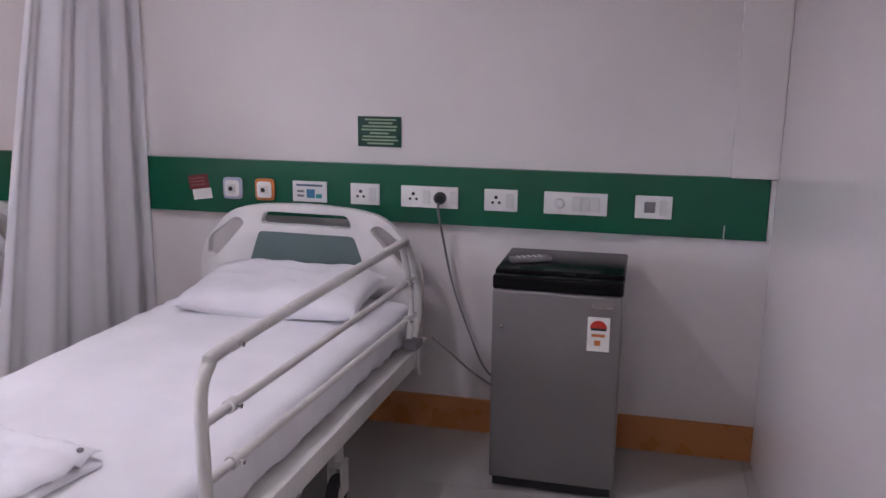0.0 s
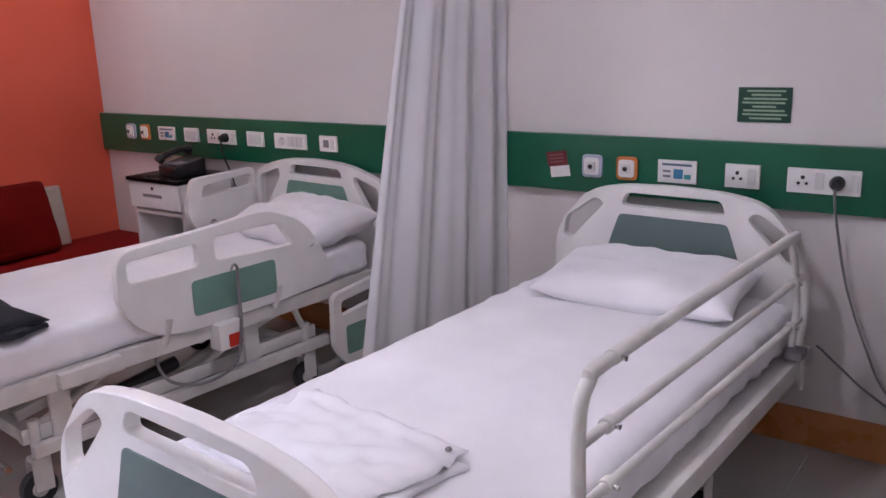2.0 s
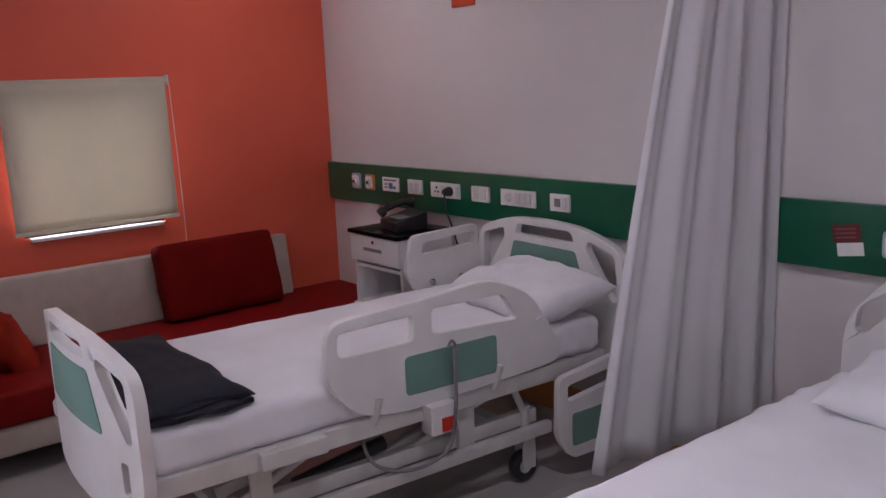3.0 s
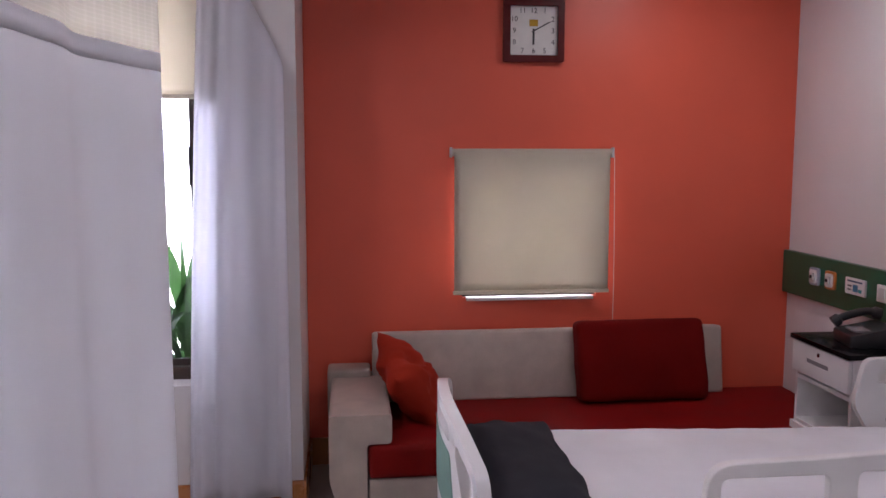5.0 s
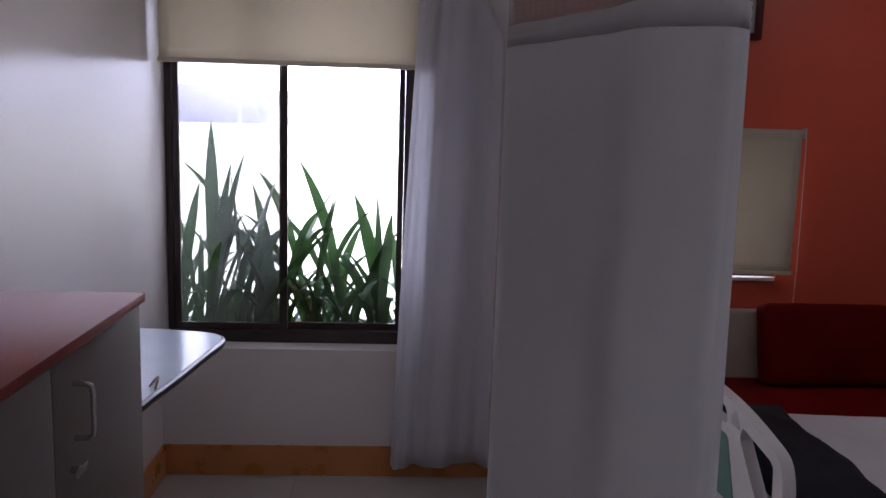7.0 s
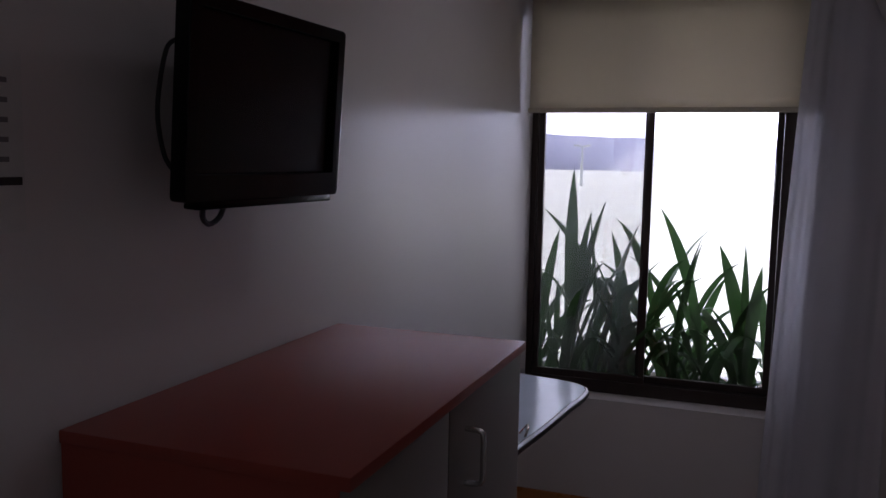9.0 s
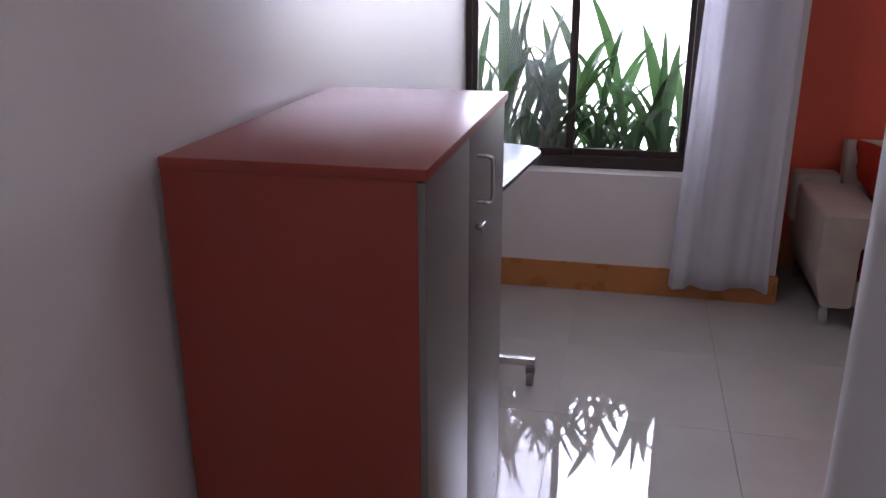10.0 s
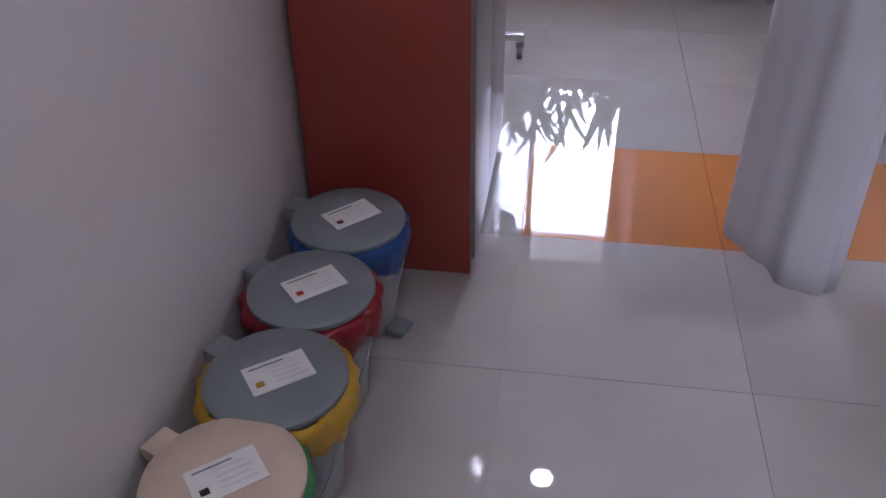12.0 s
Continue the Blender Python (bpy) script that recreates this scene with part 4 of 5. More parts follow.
# ---------------------------------------------------------------- curtains
def curtain(name, top, bottom, z1, z0, folds, amp0, amp1, material, label, seed, drop=None, header=0.0):
    """A hanging cloth between two plan lines, gathered at the top and looser below."""
    c = thing(name, label, "curtain")
    bm = bmesh.new()
    nu, nv = 170, 30
    T, B = smooth_path([(*p, 0) for p in top], 12), smooth_path([(*p, 0) for p in bottom], 12)

    def along(P, u):
        k = u * (len(P) - 1)
        i = min(int(k), len(P) - 2)
        return P[i].lerp(P[i + 1], k - i)
    rows = []
    for i in range(nu + 1):
        u = i / nu
        row = []
        for j in range(nv + 1):
            v = j / nv
            e = v ** 0.8
            a, b = along(T, u), along(B, u)
            p = a.lerp(b, e)
            du = (along(B, min(1, u + 0.01)) - along(B, max(0, u - 0.01)))
            nrm = Vector((-du.y, du.x, 0)).normalized()
            ph = 2 * math.pi * folds * (u + 0.035 * noise.noise((u * 3 + seed, v * 0.8, 0))) + seed
            wave = math.sin(ph) + 0.35 * math.sin(2.3 * ph + 1.3 * seed + v)
            am = (amp0 + (amp1 - amp0) * v) * (0.75 + 0.5 * noise.noise((u * folds + seed, v * 1.2, 4)))
            zt = z1 - (drop(u) if drop else 0)
            z = zt + (z0 + 0.015 * noise.noise((u * 5 + seed, 0, 9)) - zt) * v
            row.append(bm.verts.new((p + nrm * am * wave) + Vector((0, 0, z))))
        rows.append(row)
    for a, b in zip(rows, rows[1:]):
        for k in range(nv):
            bm.faces.new((a[k], b[k], b[k + 1], a[k + 1]))
    pieces = [("cloth", bm, material, "")]
    if header:
        up = bm.copy()
        bmesh.ops.bisect_plane(up, geom=up.verts[:] + up.edges[:] + up.faces[:], plane_co=(0, 0, header), plane_no=(0, 0, 1), clear_inner=True)
        bmesh.ops.bisect_plane(bm, geom=bm.verts[:] + bm.edges[:] + bm.faces[:], plane_co=(0, 0, header + 0.015), plane_no=(0, 0, 1), clear_outer=True)
        pieces.append(("mesh_header", up, M_NET, "open net heading"))
        hem = bm.copy()
        bmesh.ops.bisect_plane(hem, geom=hem.verts[:] + hem.edges[:] + hem.faces[:], plane_co=(0, 0, header - 0.012), plane_no=(0, 0, 1), clear_inner=True)
        pieces.append(("hem", hem, material, "sewn hem under the net"))
    for nm, b, mt, lb in pieces:
        s = part(nm, b, mt, c, lb, smooth=80)
        mod = s.modifiers.new("thick", "SOLIDIFY")
        mod.thickness = {"cloth": 0.002, "hem": 0.003}.get(nm, 0.001)
        mod.offset = 0.0
    return c


curtain("privacy_curtain", [(2.93, -0.03), (2.91, -0.18), (2.92, -0.35)], [(2.92, -0.03), (2.885, -0.41), (2.79, -0.84)], 2.56, 0.30, 4.3, 0.020, 0.030, M_CURT, "white privacy curtain drawn back between the beds", 1.3)
curtain("window_curtain", [(0.62, -2.93), (0.62, -2.80), (0.62, -2.60)], [(0.665, -3.03), (0.655, -2.87), (0.62, -2.60)], 2.36, 0.085, 2.4, 0.012, 0.036, M_CURTW, "white curtain bunched beside the large window", 2.1,
        drop=lambda u: 0.42 * max(0, u - 0.5) * 2)
part("hook", tube(smooth_path([(0.62, -2.80, 2.33), (0.62, -2.795, 2.40), (0.62, -2.79, 2.43), (0.60, -2.79, 2.44), (0.564, -2.79, 2.44)], 6), 0.005, 8), M_CHROME, bpy.data.objects["window_curtain"])
curtain("privacy_curtain", [(2.98, -2.855), (3.16, -2.835), (3.35, -2.76), (3.385, -2.69), (3.23, -2.675), (3.03, -2.655), (2.88, -2.615)], [(3.03, -2.87), (3.17, -2.845), (3.30, -2.755), (3.34, -2.66), (3.20, -2.63), (3.02, -2.625), (2.87, -2.60)], 2.56, 0.12, 3.4, 0.011, 0.018, M_CURT, "white privacy curtain gathered in a bunch over the aisle", 3.7, header=1.715)
# ceiling tracks
for a, b in (((2.91, -0.05), (2.91, -2.70)), ((2.91, -2.74), (5.3, -2.74))):
    setting("curtain_track", tube([(*a, CEIL - 0.02), (*b, CEIL - 0.02)], 0.014, 8), M_PLATE, "white curtain track on the ceiling", "curtain track")


# ---------------------------------------------------------------- sofa
def sofa():
    s = thing("sofa", "low beige and dark red leatherette sofa by the orange wall", "sofa")
    ya, yb = -2.43, -0.06
    part("base", bx(0.06, 0.80, ya + 0.165, yb, 0.10, 0.223, 0.015, 3), M_SOFA, s)
    part("seat", bx(0.10, 0.815, ya + 0.165, yb, 0.225, 0.372, 0.030, 4), M_SOFAR, s, "dark red seat cushion")
    arm = slab(rounded([(ya + 0.035, 0.095), (ya + 0.16, 0.095), (ya + 0.16, 0.376), (ya + 0.265, 0.376), (ya + 0.265, 0.505), (ya, 0.505), (ya, 0.22)], 0.022, 3), [], 0.72, "x")
    part("arm", arm, M_SOFA, s, "padded arm overhanging the seat", bevel=0.012).location.x = 0.445
    part("corner_block", bx(0.055, 0.20, ya - 0.02, ya + 0.19, 0.30, 0.545, 0.02, 3), M_SOFA, s)
    bk = bx(-0.05, 0.05, ya + 0.20, -0.43, 0.0, 0.35, 0.02, 3)
    bmesh.ops.transform(bk, matrix=pose(0.15, 0, 0.36, 0, -8, 0), verts=bk.verts[:])
    part("backrest", bk, M_SOFA, s)
    for x in (0.14, 0.76):
        for y in (ya + 0.06, -1.2, yb - 0.06):
            part("leg", lathe([(0.02, 0.0), (0.024, 0.01), (0.022, 0.112)], 16, x, y), M_CHROME, s)


sofa()


def block_cushion(label, m, w, d, h, seed, material):
    """A stuffed cushion with a boxed border and soft, uneven faces."""
    bm = bx(-h / 2, h / 2, -d / 2, d / 2, 0, w)
    bmesh.ops.bevel(bm, geom=bm.edges[:], offset=0.045, segments=4, profile=0.6, affect="EDGES")
    for ax, lo, hi in ((1, -d / 2 + 0.05, d / 2 - 0.05), (2, 0.05, w - 0.05)):
        for i in range(11):
            co, no = [0, 0, 0], [0, 0, 0]
            co[ax], no[ax] = lo + (hi - lo) * i / 10, 1
            bmesh.ops.bisect_plane(bm, geom=bm.verts[:] + bm.edges[:] + bm.faces[:], plane_co=co, plane_no=no)
    for v in bm.verts:
        puff = (1 - (2 * v.co.y / d) ** 2) * (1 - (2 * v.co.z / w - 1) ** 2)
        v.co.x += math.copysign(0.03 * max(0, puff), v.co.x) + 0.012 * noise.noise((v.co.y * 7 + seed, v.co.z * 7, 1))
        v.co.y += 0.014 * noise.noise((v.co.y * 3 + seed, v.co.z * 6, 3))
        v.co.z += 0.012 * noise.noise((v.co.y * 5 + seed, v.co.z * 3, 5))
    return whole("cushion", bm, material, label, "cushion", 75, m=m)


block_cushion("dark red square back cushion leaning on the sofa", pose(0.30, -0.90, 0.374, 0, -13, 2), 0.40, 0.66, 0.13, 1.0, M_CUSH)
pillow("rust red loose cushion slumped in the sofa corner", pose(0.37, -2.12, 0.455, -50, 14, 8), 0.48, 0.42, 0.19, 5.0, "cushion", M_CUSHO, 0.0, 2.6)


# ---------------------------------------------------------------- bedside cabinet and telephone
def bedside():
    x0, x1, y0, y1, h = 0.745, 1.165, -0.375, -0.03, 0.775
    c = thing("bedside_cabinet", "white bedside cabinet with dark top and open niche", "bedside cabinet")
    e = 0.018
    for nm, q in (("side_panel", (x0, x0 + e, y0 + 0.02, y1, 0.06, h)), ("side_panel", (x1 - e, x1, y0 + 0.02, y1, 0.06, h)), ("back_panel", (x0 + e, x1 - e, y1 - 0.012, y1, 0.06, h)),
                  ("shelf", (x0 + e, x1 - e, y0 + 0.02, y1 - 0.012, 0.06, 0.08)), ("shelf", (x0 + e, x1 - e, y0 + 0.02, y1 - 0.012, 0.40, 0.418)), ("shelf", (x0 + e, x1 - e, y0 + 0.02, y1 - 0.012, 0.60, 0.618))):
        part(nm, bx(*q, 0.0015), M_BEDPL, c)
    dr = part("drawer", bx(x0, x1, y0, y0 + 0.018, 0.635, h - 0.004, 0.004), M_BEDPL, c)
    part("lock", lathe([(0.009, 0), (0.009, 0.005)], 14), M_CHROME, dr).matrix_basis = pose((x0 + x1) / 2, y0, 0.745, 90)
    part("drawer_print", bx(x0 + 0.12, x1 - 0.14, y0 - 0.001, y0 + 0.001, 0.695, 0.712), M_INK, dr)
    part("door", bx(x0, x1, y0, y0 + 0.018, 0.075, 0.405, 0.004), M_BEDPL, c)
    part("top", bx(x0 - 0.012, x1 + 0.012, y0 - 0.008, y1 + 0.004, h, h + 0.022, 0.006), M_GLOSSK, c, "dark laminate top")
    for x in (x0 + 0.03, x1 - 0.03):
        for y in (y0 + 0.05, y1 - 0.04):
            part("foot", lathe([(0.018, 0.0), (0.02, 0.062)], 12, x, y), M_DARK, c)
    p = thing("telephone", "black desk telephone on the bedside cabinet", "telephone", pose(0.985, -0.20, h + 0.022, 0, 0, -12))
    w = bx(-0.10, 0.10, -0.09, 0.09, 0.0, 0.07, 0.01)
    for v in w.verts:
        if v.co.z > 0.03:
            v.co.z += 0.04 * (v.co.y + 0.09) / 0.18 - 0.02
    part("base", w, M_DARK, p)
    part("handset", tube(smooth_path([(-0.07, -0.10, 0.075), (-0.07, -0.06, 0.10), (-0.07, 0.03, 0.125), (-0.07, 0.09, 0.115)], 6), [0.026] * 5 + [0.017] * 10 + [0.026] * 4, 12), M_DARK, p)
    part("keypad", bx(-0.02, 0.08, -0.07, 0.03, 0.062, 0.07, 0.003), M_INK, p)


bedside()


# ---------------------------------------------------------------- wall clock
def clock():
    cy, cz, h = -1.408, 2.20, 0.154
    c = thing("wall_clock", "square maroon-framed wall clock with white dial", "wall clock")
    o = [(cy - h, cz - h), (cy + h, cz - h), (cy + h, cz + h), (cy - h, cz + h)]
    i = [(cy - h + 0.034, cz - h + 0.034), (cy + h - 0.034, cz - h + 0.034), (cy + h - 0.034, cz + h - 0.034), (cy - h + 0.034, cz + h - 0.034)]
    f = part("frame", slab(rounded(o, 0.01, 3), [rounded(i, 0.004, 3)], 0.032, "x"), M_CLOCK, c, bevel=0.004)
    f.location.x = 0.0165
    dial = part("dial", bx(0.002, 0.014, cy - h + 0.03, cy + h - 0.03, cz - h + 0.03, cz + h - 0.03), M_PAPER, c, "white dial")
    for k in range(1, 13):
        a = 2 * math.pi * k / 12
        q = 0.098 / max(abs(math.sin(a)), abs(math.cos(a)))
        q = min(q, 0.115)
        cu = bpy.data.curves.new("numeral", "FONT")
        cu.body, cu.size, cu.align_x, cu.align_y, cu.extrude = str(k), 0.036, "CENTER", "CENTER", 0.0006
        t = new("numeral", cu)
        t.data.materials.append(M_DARK)
        t.parent = dial
        t.matrix_basis = pose(0.0148, cy + q * math.sin(a), cz + q * math.cos(a), 90, 0, 90)
    part("emblem", bx(0.0141, 0.0150, cy - 0.022, cy + 0.022, cz + 0.022, cz + 0.055), M_YEL, dial, "yellow printed emblem")
    part("hour_hand", bx(0.0160, 0.0172, cy - 0.006, cy + 0.004, cz - 0.068, cz + 0.01), M_DARK, c)
    hm = bx(-0.0006, 0.0006, -0.003, 0.003, -0.012, 0.094)
    bmesh.ops.transform(hm, matrix=pose(0.0182, cy, cz, -62, 0, 0), verts=hm.verts[:])
    part("minute_hand", hm, M_DARK, c)


clock()


# ---------------------------------------------------------------- red cabinet, television, notice
def red_cabinet():
    x0, x1, y0, y1, h = 2.347, 3.205, -4.030, -3.582, 1.213
    c = thing("storage_cabinet", "red laminate cabinet with two grey doors", "cabinet")
    t = 0.02
    for nm, q in (("side_panel", (x0, x0 + t, y0, y1, 0.0, h - t)), ("side_panel", (x1 - t, x1, y0, y1, 0.0, h - t)), ("back_panel", (x0 + t, x1 - t, y0, y0 + 0.01, 0.02, h - t)),
                  ("bottom_panel", (x0 + t, x1 - t, y0 + 0.01, y1 - 0.02, 0.05, 0.07)), ("shelf", (x0 + t, x1 - t, y0 + 0.01, y1 - 0.02, 0.60, 0.62)), ("plinth", (x0 + t, x1 - t, y1 - 0.03, y1 - 0.012, 0.0, 0.05))):
        part(nm, bx(*q, 0.0015), M_RED, c)
    part("top", bx(x0 - 0.004, x1 + 0.004, y0, y1 + 0.018, h - t, h, 0.003), M_RED, c)
    mid = 2.829
    for a, e in ((x0 + t + 0.002, mid - 0.002), (mid + 0.002, x1 - 0.003)):
        d = part("door", bx(a, e, y1 - 0.005, y1 + 0.013, 0.055, h - t - 0.003, 0.002), M_DOORG, c, "grey laminate door")
        if a < mid - 0.1:
            hx = mid - 0.085
            yf = y1 + 0.013
            part("handle", tube(smooth_path([(hx, yf, 1.135), (hx, yf + 0.028, 1.133), (hx, yf + 0.034, 1.12), (hx, yf + 0.034, 1.085), (hx, yf + 0.034, 1.05), (hx, yf + 0.028, 1.037), (hx, yf, 1.035)], 5), 0.005, 10), M_CHROME, d, "steel bar handle")
            kb = tube([(hx + 0.02, yf, 0.985), (hx + 0.02, yf + 0.016, 0.985)], [0.006, 0.009], 12)
            part("lock_knob", kb, M_CHROME, d, "steel lock knob")
            part("key", bx(hx - 0.006, hx + 0.046, yf + 0.0165, yf + 0.019, 0.978, 0.992, 0.001), M_CHROME, d)
    return c


red_cabinet()


def television():
    m = pose(2.794, -3.938, 1.698, 0, 0, 178.0) @ pose(0, 0, 0, 3.5, 0, 0)
    t = thing("television", "small black wall-mounted flat television, switched off", "television", m)
    w, h = 0.239, 0.165
    part("bezel", slab(rounded([(-w, -h), (w, -h), (w, h), (-w, h)], 0.012, 3), [rounded([(-w + 0.026, -h + 0.046), (w - 0.026, -h + 0.046), (w - 0.026, h - 0.024), (-w + 0.026, h - 0.024)], 0.003, 2)], 0.03), M_GLOSSK, t, bevel=0.003)
    part("screen", bx(-w + 0.022, w - 0.022, -0.004, 0.008, -h + 0.042, h - 0.02), mat("dark screen", (0.003, 0.003, 0.004), 0.24, spots=0.02, spec=0.2), t, "dark matt screen")
    part("back", bx(-w * 0.8, w * 0.8, 0.010, 0.055, -h * 0.85, h * 0.8, 0.015), M_DARK, t)
    part("bracket", bx(-0.06, 0.06, 0.05, 0.105, -0.08, 0.06, 0.004), M_DARK, t)
    part("chin", bx(-w + 0.03, w - 0.03, -0.018, 0.012, -h - 0.012, -h + 0.002, 0.004), M_GLOSSK, t)
    part("trim_strip", bx(w - 0.002, w + 0.002, -0.014, 0.002, -h + 0.01, 0.03, 0.001), M_CHROME, t)
    part("cable", tube(smooth_path([(-0.13, 0.03, -h + 0.01), (-0.13, 0.035, -h - 0.03), (-0.11, 0.035, -h - 0.045), (-0.08, 0.035, -h - 0.03), (-0.075, 0.03, -h + 0.01)], 6), 0.005, 8), M_DARK, t, "black looped cable")
    part("cable", tube(smooth_path([(-w + 0.03, 0.03, 0.09), (-w + 0.012, 0.04, 0.07), (-w + 0.008, 0.05, -0.02), (-w + 0.014, 0.04, -0.09), (-w + 0.03, 0.03, -0.12)], 6), 0.004, 8), M_DARK, t, "black looped cable")


television()
n = thing("notice_board", "pale printed notice sheet on the wall", "notice")
part("sheet", bx(3.24, 3.49, Y_S + 0.0005, Y_S + 0.004, 1.50, 1.74), M_PLATE2, n)
part("print_line", bx(3.245, 3.46, Y_S + 0.0042, Y_S + 0.0052, 1.564, 1.575), M_DARK, n)
for k in range(5):
    part("print_line", bx(3.265, 3.45, Y_S + 0.0042, Y_S + 0.0050, 1.595 + k * 0.026, 1.602 + k * 0.026), M_INK, n)


# ---------------------------------------------------------------- overbed table
def overbed():
    t = thing("overbed_table", "wheeled overbed table, its top coloured blue for the sky's reflection", "overbed table", pose(-0.175, 0.035, 0))
    z = 0.888
    o = smooth_path([(p[0], p[1], 0) for p in ((1.62, -3.98), (1.63, -3.80), (1.70, -3.615), (1.95, -3.625), (2.25, -3.66), (2.42, -3.70), (2.45, -3.86), (2.42, -4.03), (2.05, -4.06), (1.68, -4.04), (1.62, -3.98))], 5)[:-1]
    top = part("tabletop", slab([(p.x, p.y) for p in o], [], 0.022, "z"), M_TABLE, t, "laminate top with the sky's blue reflection in its colour")
    top.location.z = z
    cx, cy = sum(p.x for p in o) / len(o), sum(p.y for p in o) / len(o)
    ring = [Vector((cx + (p.x - cx) * 1.004, cy + (p.y - cy) * 1.008, z - 0.001)) for p in o]
    part("edge_band", tube(ring + ring[:2], 0.0125, 8), M_DARK, t, "black rubber edge")
    part("column", bx(2.30, 2.36, -3.95, -3.89, 0.09, z - 0.012, 0.004), M_CHROME, t)
    part("bracket", bx(2.05, 2.40, -3.94, -3.90, z - 0.045, z - 0.0115, 0.003), M_CHROME, t)
    for x, ye in ((1.755, -3.60), (2.36, -3.75)):
        part("foot_bar", bx(x - 0.02, x + 0.02, -4.03, ye + 0.015, 0.075, 0.105, 0.004), M_CHROME, t)
        for y in (ye, -4.01):
            w = lathe([(0.012, -0.012), (0.027, -0.012), (0.027, 0.012), (0.012, 0.012)], 20)
            bmesh.ops.transform(w, matrix=pose(x + 0.025, y, 0.0275, 90), verts=w.verts[:])
            part("castor_wheel", w, M_INK, t)
            part("castor_stem", bx(x - 0.010, x + 0.030, y - 0.017, y + 0.017, 0.045, 0.076, 0.004), M_INK, t)
    part("cross_bar", bx(1.775, 2.34, -3.94, -3.90, 0.076, 0.104, 0.003), M_CHROME, t)
    part("height_lever", tube([(2.42, -3.72, 0.86), (2.40, -3.69, 0.81), (2.385, -3.67, 0.77)], [0.012, 0.012, 0.016], 10), M_REDBOX, t, "red height lever")
    part("clip", tube(smooth_path([(2.22, -3.685, z + 0.01), (2.22, -3.665, z + 0.035), (2.24, -3.66, z + 0.03), (2.245, -3.665, z + 0.008)], 5), 0.004, 8), M_CHROME, t)


overbed()


# ---------------------------------------------------------------- pedal bins
def pedal_bin(x, y, turn, bag, lid_mat, label, ink, puff=0.05, pedal=False):
    b = thing("pedal_bin", label, "waste bin", pose(x, y, 0, 0, 0, turn), "pedal bins along the wall")
    H = 0.30
    part("body", lathe([(0.098, 0.0), (0.104, 0.006), (0.115, 0.12), (0.128, H - 0.05), (0.130, H)], 40), M_BODY, b)
    prof = [(0.131, H - 0.082), (0.139, H - 0.074), (0.145, H - 0.045), (0.148, H - 0.020), (0.146, H - 0.002), (0.140, H + 0.006), (0.128, H + 0.007)]
    bg = lathe(prof, 72, close=False)
    for v in bg.verts:
        a = math.atan2(v.co.y, v.co.x)
        k = 1.01 + 0.3 * puff + puff * noise.noise((math.cos(a) * 5 + x * 9, math.sin(a) * 5, v.co.z * 20)) + 0.014 * math.sin(a * 23 + 5 * x)
        v.co.x *= k
        v.co.y *= k
        v.co.z += 0.05 * noise.noise((math.cos(a) * 3 + x * 5, math.sin(a) * 3, 2)) if v.co.z < H - 0.02 else 0
    part("bin_bag", bg, bag, b, "bag folded over the rim", smooth=80)
    lid = part("lid", lathe([(0.139, H + 0.008), (0.141, H + 0.012), (0.140, H + 0.020), (0.132, H + 0.027), (0.08, H + 0.033), (0.01, H + 0.035)], 48), lid_mat, b, "flat round lid")
    part("hinge", bx(-0.03, 0.03, -0.175, -0.125, H - 0.01, H + 0.022, 0.006), lid_mat, lid)
    pl = part("lid_label", bx(-0.062, 0.062, -0.040, 0.040, H + 0.0335, H + 0.0365), M_PAPER, lid, "white printed label")
    part("print_mark", bx(-0.050, -0.034, -0.024, -0.010, H + 0.0364, H + 0.0372), ink, pl)
    for k in range(4):
        part("print_line", bx(-0.015, 0.05 - 0.008 * (k % 2), -0.026 + k * 0.014, -0.022 + k * 0.014, H + 0.0364, H + 0.0370), M_PLATE2, pl)
    part("print_line", bx(-0.050, 0.020, 0.027, 0.0305, H + 0.0364, H + 0.0370), M_INK, pl)
    pl.matrix_basis = pose(0.0, 0.01, 0, 0, 0, 154)
    part("bail_handle", tube(smooth_path([(0.150, -0.02, H - 0.045), (0.162, 0.03, H - 0.12), (0.15, 0.07, H - 0.20), (0.10, 0.10, H - 0.22), (0.05, 0.13, H - 0.20), (-0.03, 0.135, H - 0.08)], 6), 0.0035, 8), M_BODY, b)
    if pedal:
        part("pedal", bx(-0.03, 0.03, 0.10, 0.155, 0.012, 0.026, 0.005), lid_mat, b)
    mark = part("front_mark", bx(-0.04, 0.04, 0.1165, 0.1195, 0.10, 0.17, 0.001), ink, b, "faded printed mark")
    mark.matrix_basis = pose(0, 0, 0, -4, 0, -50)
    return b


pedal_bin(3.44, -3.855, -18, M_BLUE, M_BIN, "grey pedal bin with a blue bag by the cabinet", M_INKR, 0.04, True)
pedal_bin(3.722, -3.868, -22, M_REDB, M_BIN, "grey pedal bin with a red bag", M_REDBOX, 0.12)
pedal_bin(4.00, -3.858, -26, M_YEL, M_BIN, "grey pedal bin with a yellow bag", M_YEL, 0.14)
pedal_bin(4.25, -3.868, -24, M_GRNB, M_BINB, "beige pedal bin with a green bag", M_DARK)

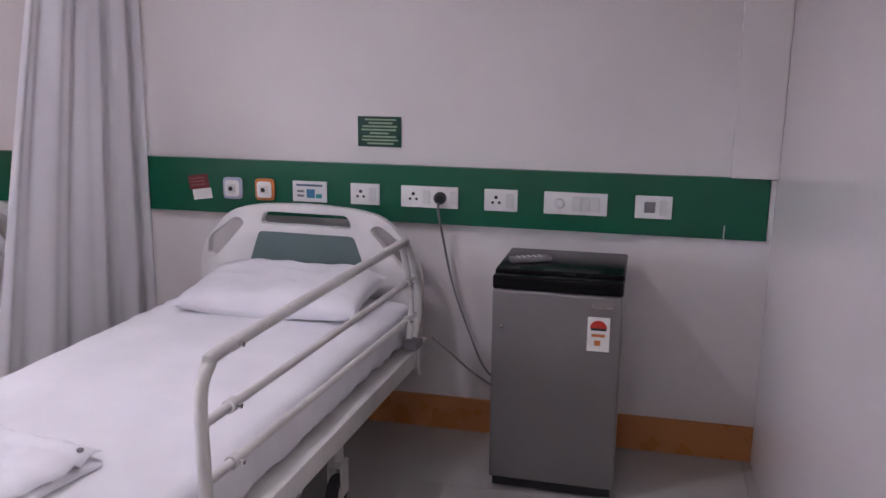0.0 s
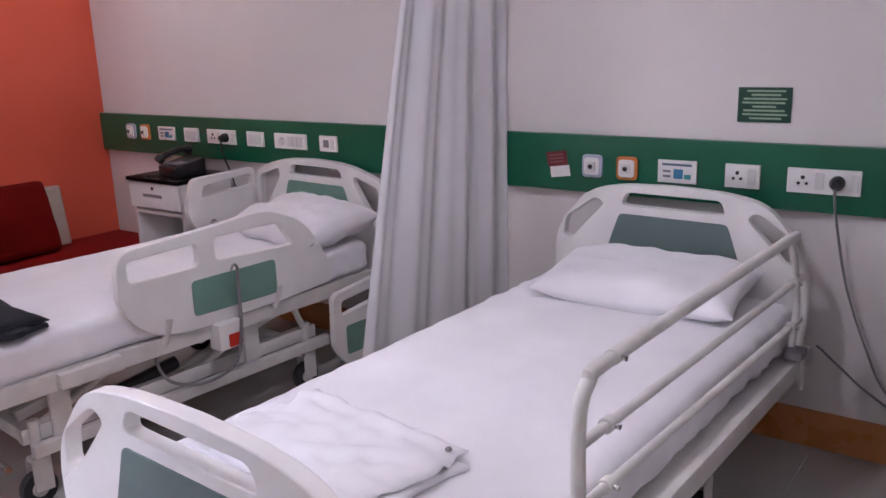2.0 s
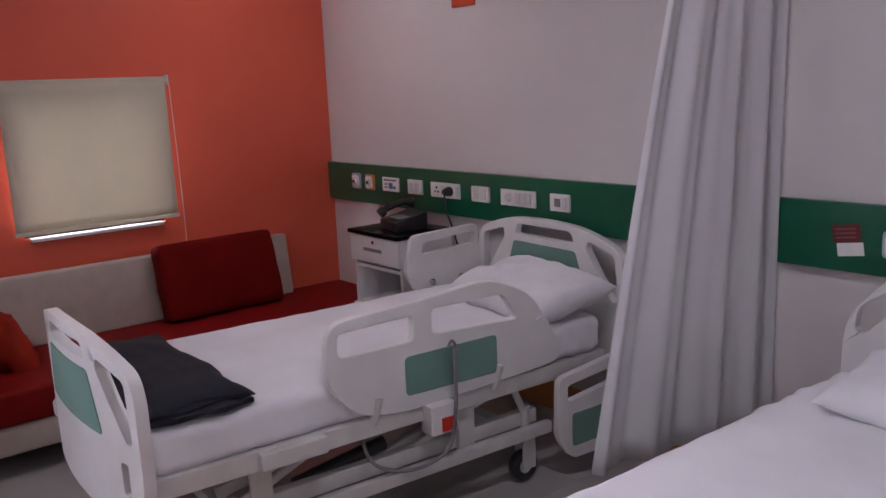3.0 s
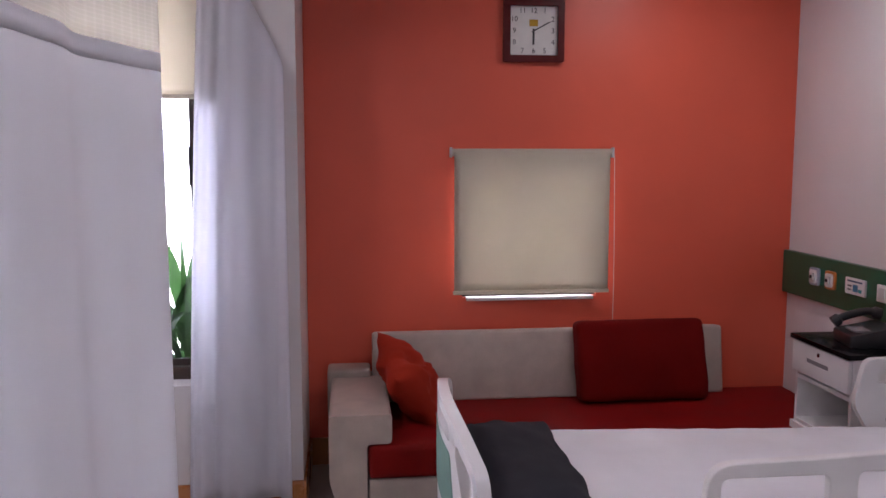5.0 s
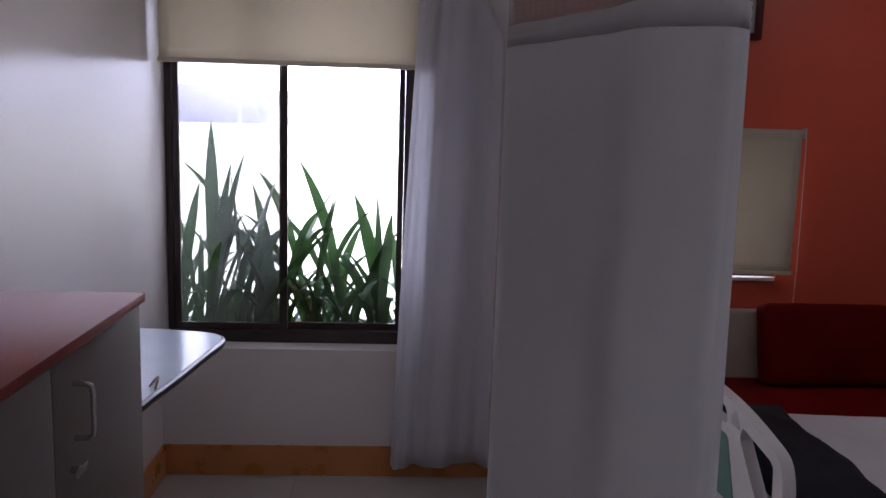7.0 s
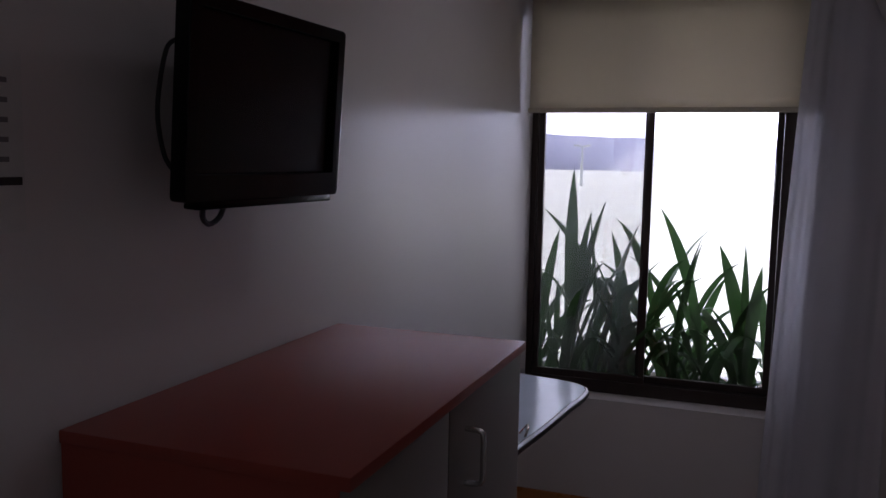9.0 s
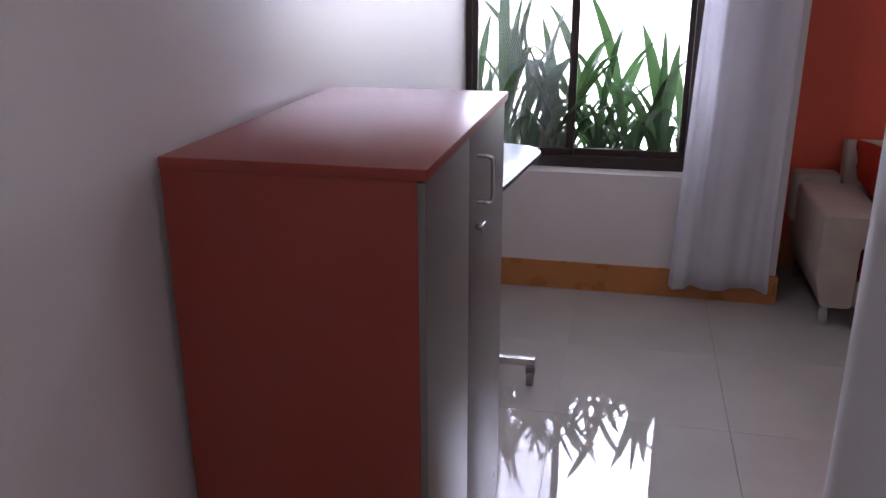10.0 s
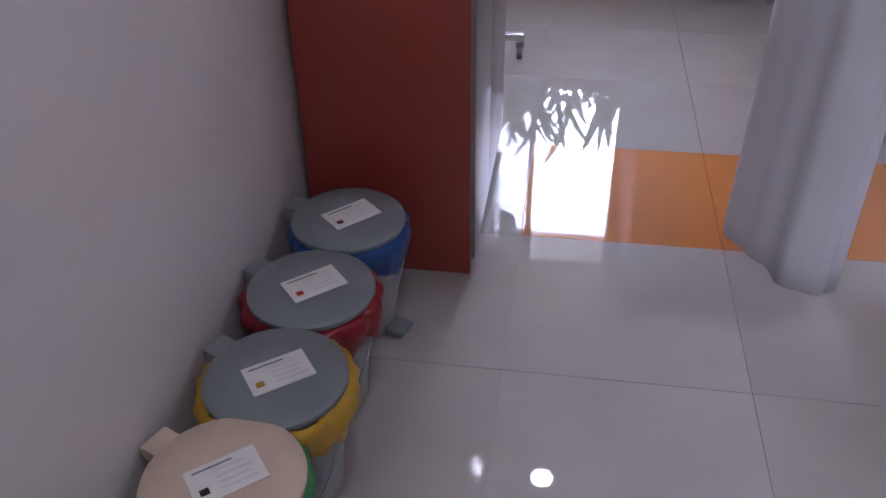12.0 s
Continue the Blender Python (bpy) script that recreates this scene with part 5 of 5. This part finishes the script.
# ---------------------------------------------------------------- outside the window
g = bmesh.new()
vs = [g.verts.new(p) for p in ((-900, -900, -0.25), (900, -900, -0.25), (900, 900, -0.25), (-900, 900, -0.25))]
g.faces.new(vs)
setting("ground", g, M_PAVE, "pale sunlit paving outside the window", "ground")
setting("eave", bx(-0.86, 0.335, -5.6, -1.9, 2.55, 2.68, 0.01), M_EAVE, "concrete eave sheltering the window outside", "eave")
pl = thing("planter", "low concrete planter full of soil under the window", "planter")
part("wall", bx(-0.46, -0.38, -4.9, -2.96, -0.25, 0.50, 0.008), M_PAVE, pl)
part("wall", bx(-0.38, 0.33, -4.98, -4.9, -0.25, 0.50, 0.008), M_PAVE, pl)
part("soil", bx(-0.38, 0.335, -4.9, -2.96, -0.25, 0.46, 0.01), M_SOIL, pl, "dark planter soil")
hb = bmesh.new()
hv = []
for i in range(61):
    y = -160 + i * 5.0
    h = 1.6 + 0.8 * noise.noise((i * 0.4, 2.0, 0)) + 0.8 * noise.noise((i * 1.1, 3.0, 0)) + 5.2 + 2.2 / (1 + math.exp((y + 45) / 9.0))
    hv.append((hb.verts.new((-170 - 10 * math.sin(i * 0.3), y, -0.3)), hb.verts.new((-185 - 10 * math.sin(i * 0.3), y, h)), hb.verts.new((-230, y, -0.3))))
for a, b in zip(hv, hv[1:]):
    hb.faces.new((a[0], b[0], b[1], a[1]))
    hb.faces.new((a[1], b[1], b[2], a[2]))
setting("backdrop", hb, M_HILL, "low hills in the distance, coloured pale and bluish for haze", "hills", smooth=60)
# white hazy sky standing far behind the hills
hz = bmesh.new()
hv = []
for i in range(25):
    a = radians(90 + 180 * i / 24)
    hv.append([hz.verts.new((420 * math.cos(e) * math.cos(a), 420 * math.cos(e) * math.sin(a), 420 * math.sin(e) - 1)) for e in (radians(6.5 * k) for k in range(8))])
for a, b in zip(hv, hv[1:]):
    for k in range(7):
        hz.faces.new((a[k], b[k], b[k + 1], a[k + 1]))
setting("backdrop", hz, glow("white hazy sky", (0.94, 0.93, 1.14), 2.5), "bright white haze of the sky in the distance", "sky", smooth=60)

rnd = random.Random(5)


def strap_leaf(p, base, out, reach, rise, arch, width):
    """One strap leaf, from its base along out, rising and arching over to its tip, folded along its midrib."""
    bm = bmesh.new()
    d, up, n = Vector((*out, 0)).normalized(), Vector((0, 0, 1)), 14
    a, c = Vector(base), Vector(base) + d * reach + up * rise
    b = Vector(base) + d * reach * (0.18 + 0.5 * min(1.0, arch)) + up * (rise * 0.62 + arch * 0.5)
    side = Vector((-d.y, d.x, 0))
    if abs(side.y) < 0.7:
        side = (side + Vector((0, 1.1 if side.y >= 0 else -1.1, 0))).normalized()
    rows = []
    for i in range(n + 1):
        t = i / n
        pos = a * (1 - t) ** 2 + b * 2 * t * (1 - t) + c * t * t
        w = width * (0.5 + 0.8 * t if t < 0.6 else 0.98 * (1 - ((t - 0.6) / 0.4) ** 1.7) + 0.02)
        twist = side * math.cos(0.5 * t) + d * math.sin(0.5 * t) * 0.6
        rows.append([bm.verts.new(pos - twist * w / 2), bm.verts.new(pos - d * w * 0.16 - up * w * 0.05), bm.verts.new(pos + twist * w / 2)])
    for q, r in zip(rows, rows[1:]):
        bm.faces.new((q[0], q[1], r[1], r[0]))
        bm.faces.new((q[1], q[2], r[2], r[1]))
    part("leaf", bm, M_LEAF, p, smooth=80)


def strap_plant(x, y, tall, low, top):
    """A clump: its tall leaves given as (sideways reach, rise, arch, width), low ones round about."""
    p = thing("strap_leaf_plant", "green clump of long strap leaves in the planter", "plant", pose(x + 0.19, -3.12 + 0.95 * (y + 3.12), 0.455), "plants outside the window")
    for reach, rise, arch, width in tall:
        strap_leaf(p, (rnd.uniform(-0.03, 0.01), rnd.uniform(-0.02, 0.02), 0), (rnd.uniform(-0.3, 0.1) * abs(reach), reach if reach else 0.01), abs(reach), 1.03 * rise, arch, width)
    for k in range(low):
        a = rnd.uniform(0, 2 * math.pi)
        strap_leaf(p, (rnd.uniform(-0.06, 0.06), rnd.uniform(-0.07, 0.07), 0), (0.28 * math.cos(a) - 0.08, math.sin(a)), rnd.uniform(0.12, 0.46), rnd.uniform(0.35, 1.1) * top, rnd.choice((0.05, 0.25, 0.45, 0.7)), rnd.uniform(0.026, 0.046))


for x, y, tall, low, top in (
        (0.03, -3.95, ((0.0, 1.09, 0.02, 0.062), (0.16, 0.95, 0.05, 0.036), (0.10, 0.90, 0.05, 0.042)), 19, 0.66),
        (-0.02, -3.63, ((-0.47, 0.91, 0.22, 0.046), (-0.20, 0.72, 0.10, 0.04), (-0.13, 0.80, 0.05, 0.05), (0.33, 0.84, 0.3, 0.034), (0.24, 0.70, 0.45, 0.04)), 17, 0.60),
        (0.05, -3.79, ((0.18, 0.86, 0.20, 0.054), (0.30, 0.70, 0.25, 0.04), (-0.06, 0.90, 0.03, 0.046)), 16, 0.62),
        (0.00, -3.44, ((-0.29, 0.86, 0.42, 0.046), (0.12, 0.78, 0.12, 0.05), (0.14, 0.82, 0.05, 0.036), (0.30, 0.70, 0.35, 0.036), (-0.36, 0.66, 0.35, 0.036)), 14, 0.50),
        (0.03, -3.27, ((-0.26, 0.92, 0.14, 0.056), (0.22, 0.34, 0.62, 0.060), (-0.20, 0.60, 0.1, 0.04), (-0.40, 0.70, 0.3, 0.034), (0.26, 0.62, 0.3, 0.036)), 13, 0.44),
        (0.02, -3.10, ((-0.15, 0.77, 0.06, 0.070), (-0.02, 0.78, 0.02, 0.072), (0.05, 0.69, 0.03, 0.062)), 15, 0.48),
        (-0.12, -3.36, ((0.16, 0.62, 0.15, 0.05), (-0.10, 0.55, 0.2, 0.05)), 12, 0.42),
        (-0.12, -4.15, ((0.10, 0.80, 0.05, 0.05), (0.25, 0.66, 0.2, 0.05)), 14, 0.60),
        (0.00, -4.40, ((0.20, 0.80, 0.1, 0.05), (0.05, 0.86, 0.05, 0.05)), 12, 0.62),
        (-0.10, -2.98, ((-0.06, 0.60, 0.05, 0.05),), 10, 0.42)):
    strap_plant(x, y, tall, low, top)

# a tall lamp post far across the open ground
post = thing("street_lamp", "slender white street lamp far across the open ground", "street lamp", pose(-60, -15.4, -0.25))
M_FAR = mat("pale hazy paint", (0.80, 0.80, 0.80), 0.7)
part("pole", tube([(0, 0, 0), (0, 0, 3.05)], [0.14, 0.09], 8), M_FAR, post)
for k in (-1, 1):
    part("lamp_arm", tube([(0, 0, 2.95), (0, 0.28 * k, 3.08), (0, 0.62 * k, 3.10)], [0.08, 0.08, 0.11], 8), M_FAR, post)

# ---------------------------------------------------------------- floor tiles, last
TS, GAP = 0.598, 0.0010
tile_mesh = {}
for nm, mt in (("tile", M_TILE), ("orange_tile", M_TILE_O)):
    b = bx(-TS / 2 + GAP / 2, TS / 2 - GAP / 2, -TS / 2 + GAP / 2, TS / 2 - GAP / 2, -0.006, 0.0, 0.0006, 1)
    tile_mesh[nm] = to_mesh(nm, b, mt)
for i in range(-5, 8):
    for j in range(-2, 7):
        cx, cy = 2.390 + TS * (i + 0.5), -3.453 + TS * (j + 0.5)
        if cx + TS / 2 < -0.02 or cy - TS / 2 > 0.02 or cy + TS / 2 < Y_S or cx - TS / 2 > 7.3:
            continue
        nm = "orange_tile" if i == 0 and 0 <= j <= 2 else "tile"
        o = new("tile", tile_mesh[nm])
        o.parent = floor
        o.location = (cx, cy, 0)
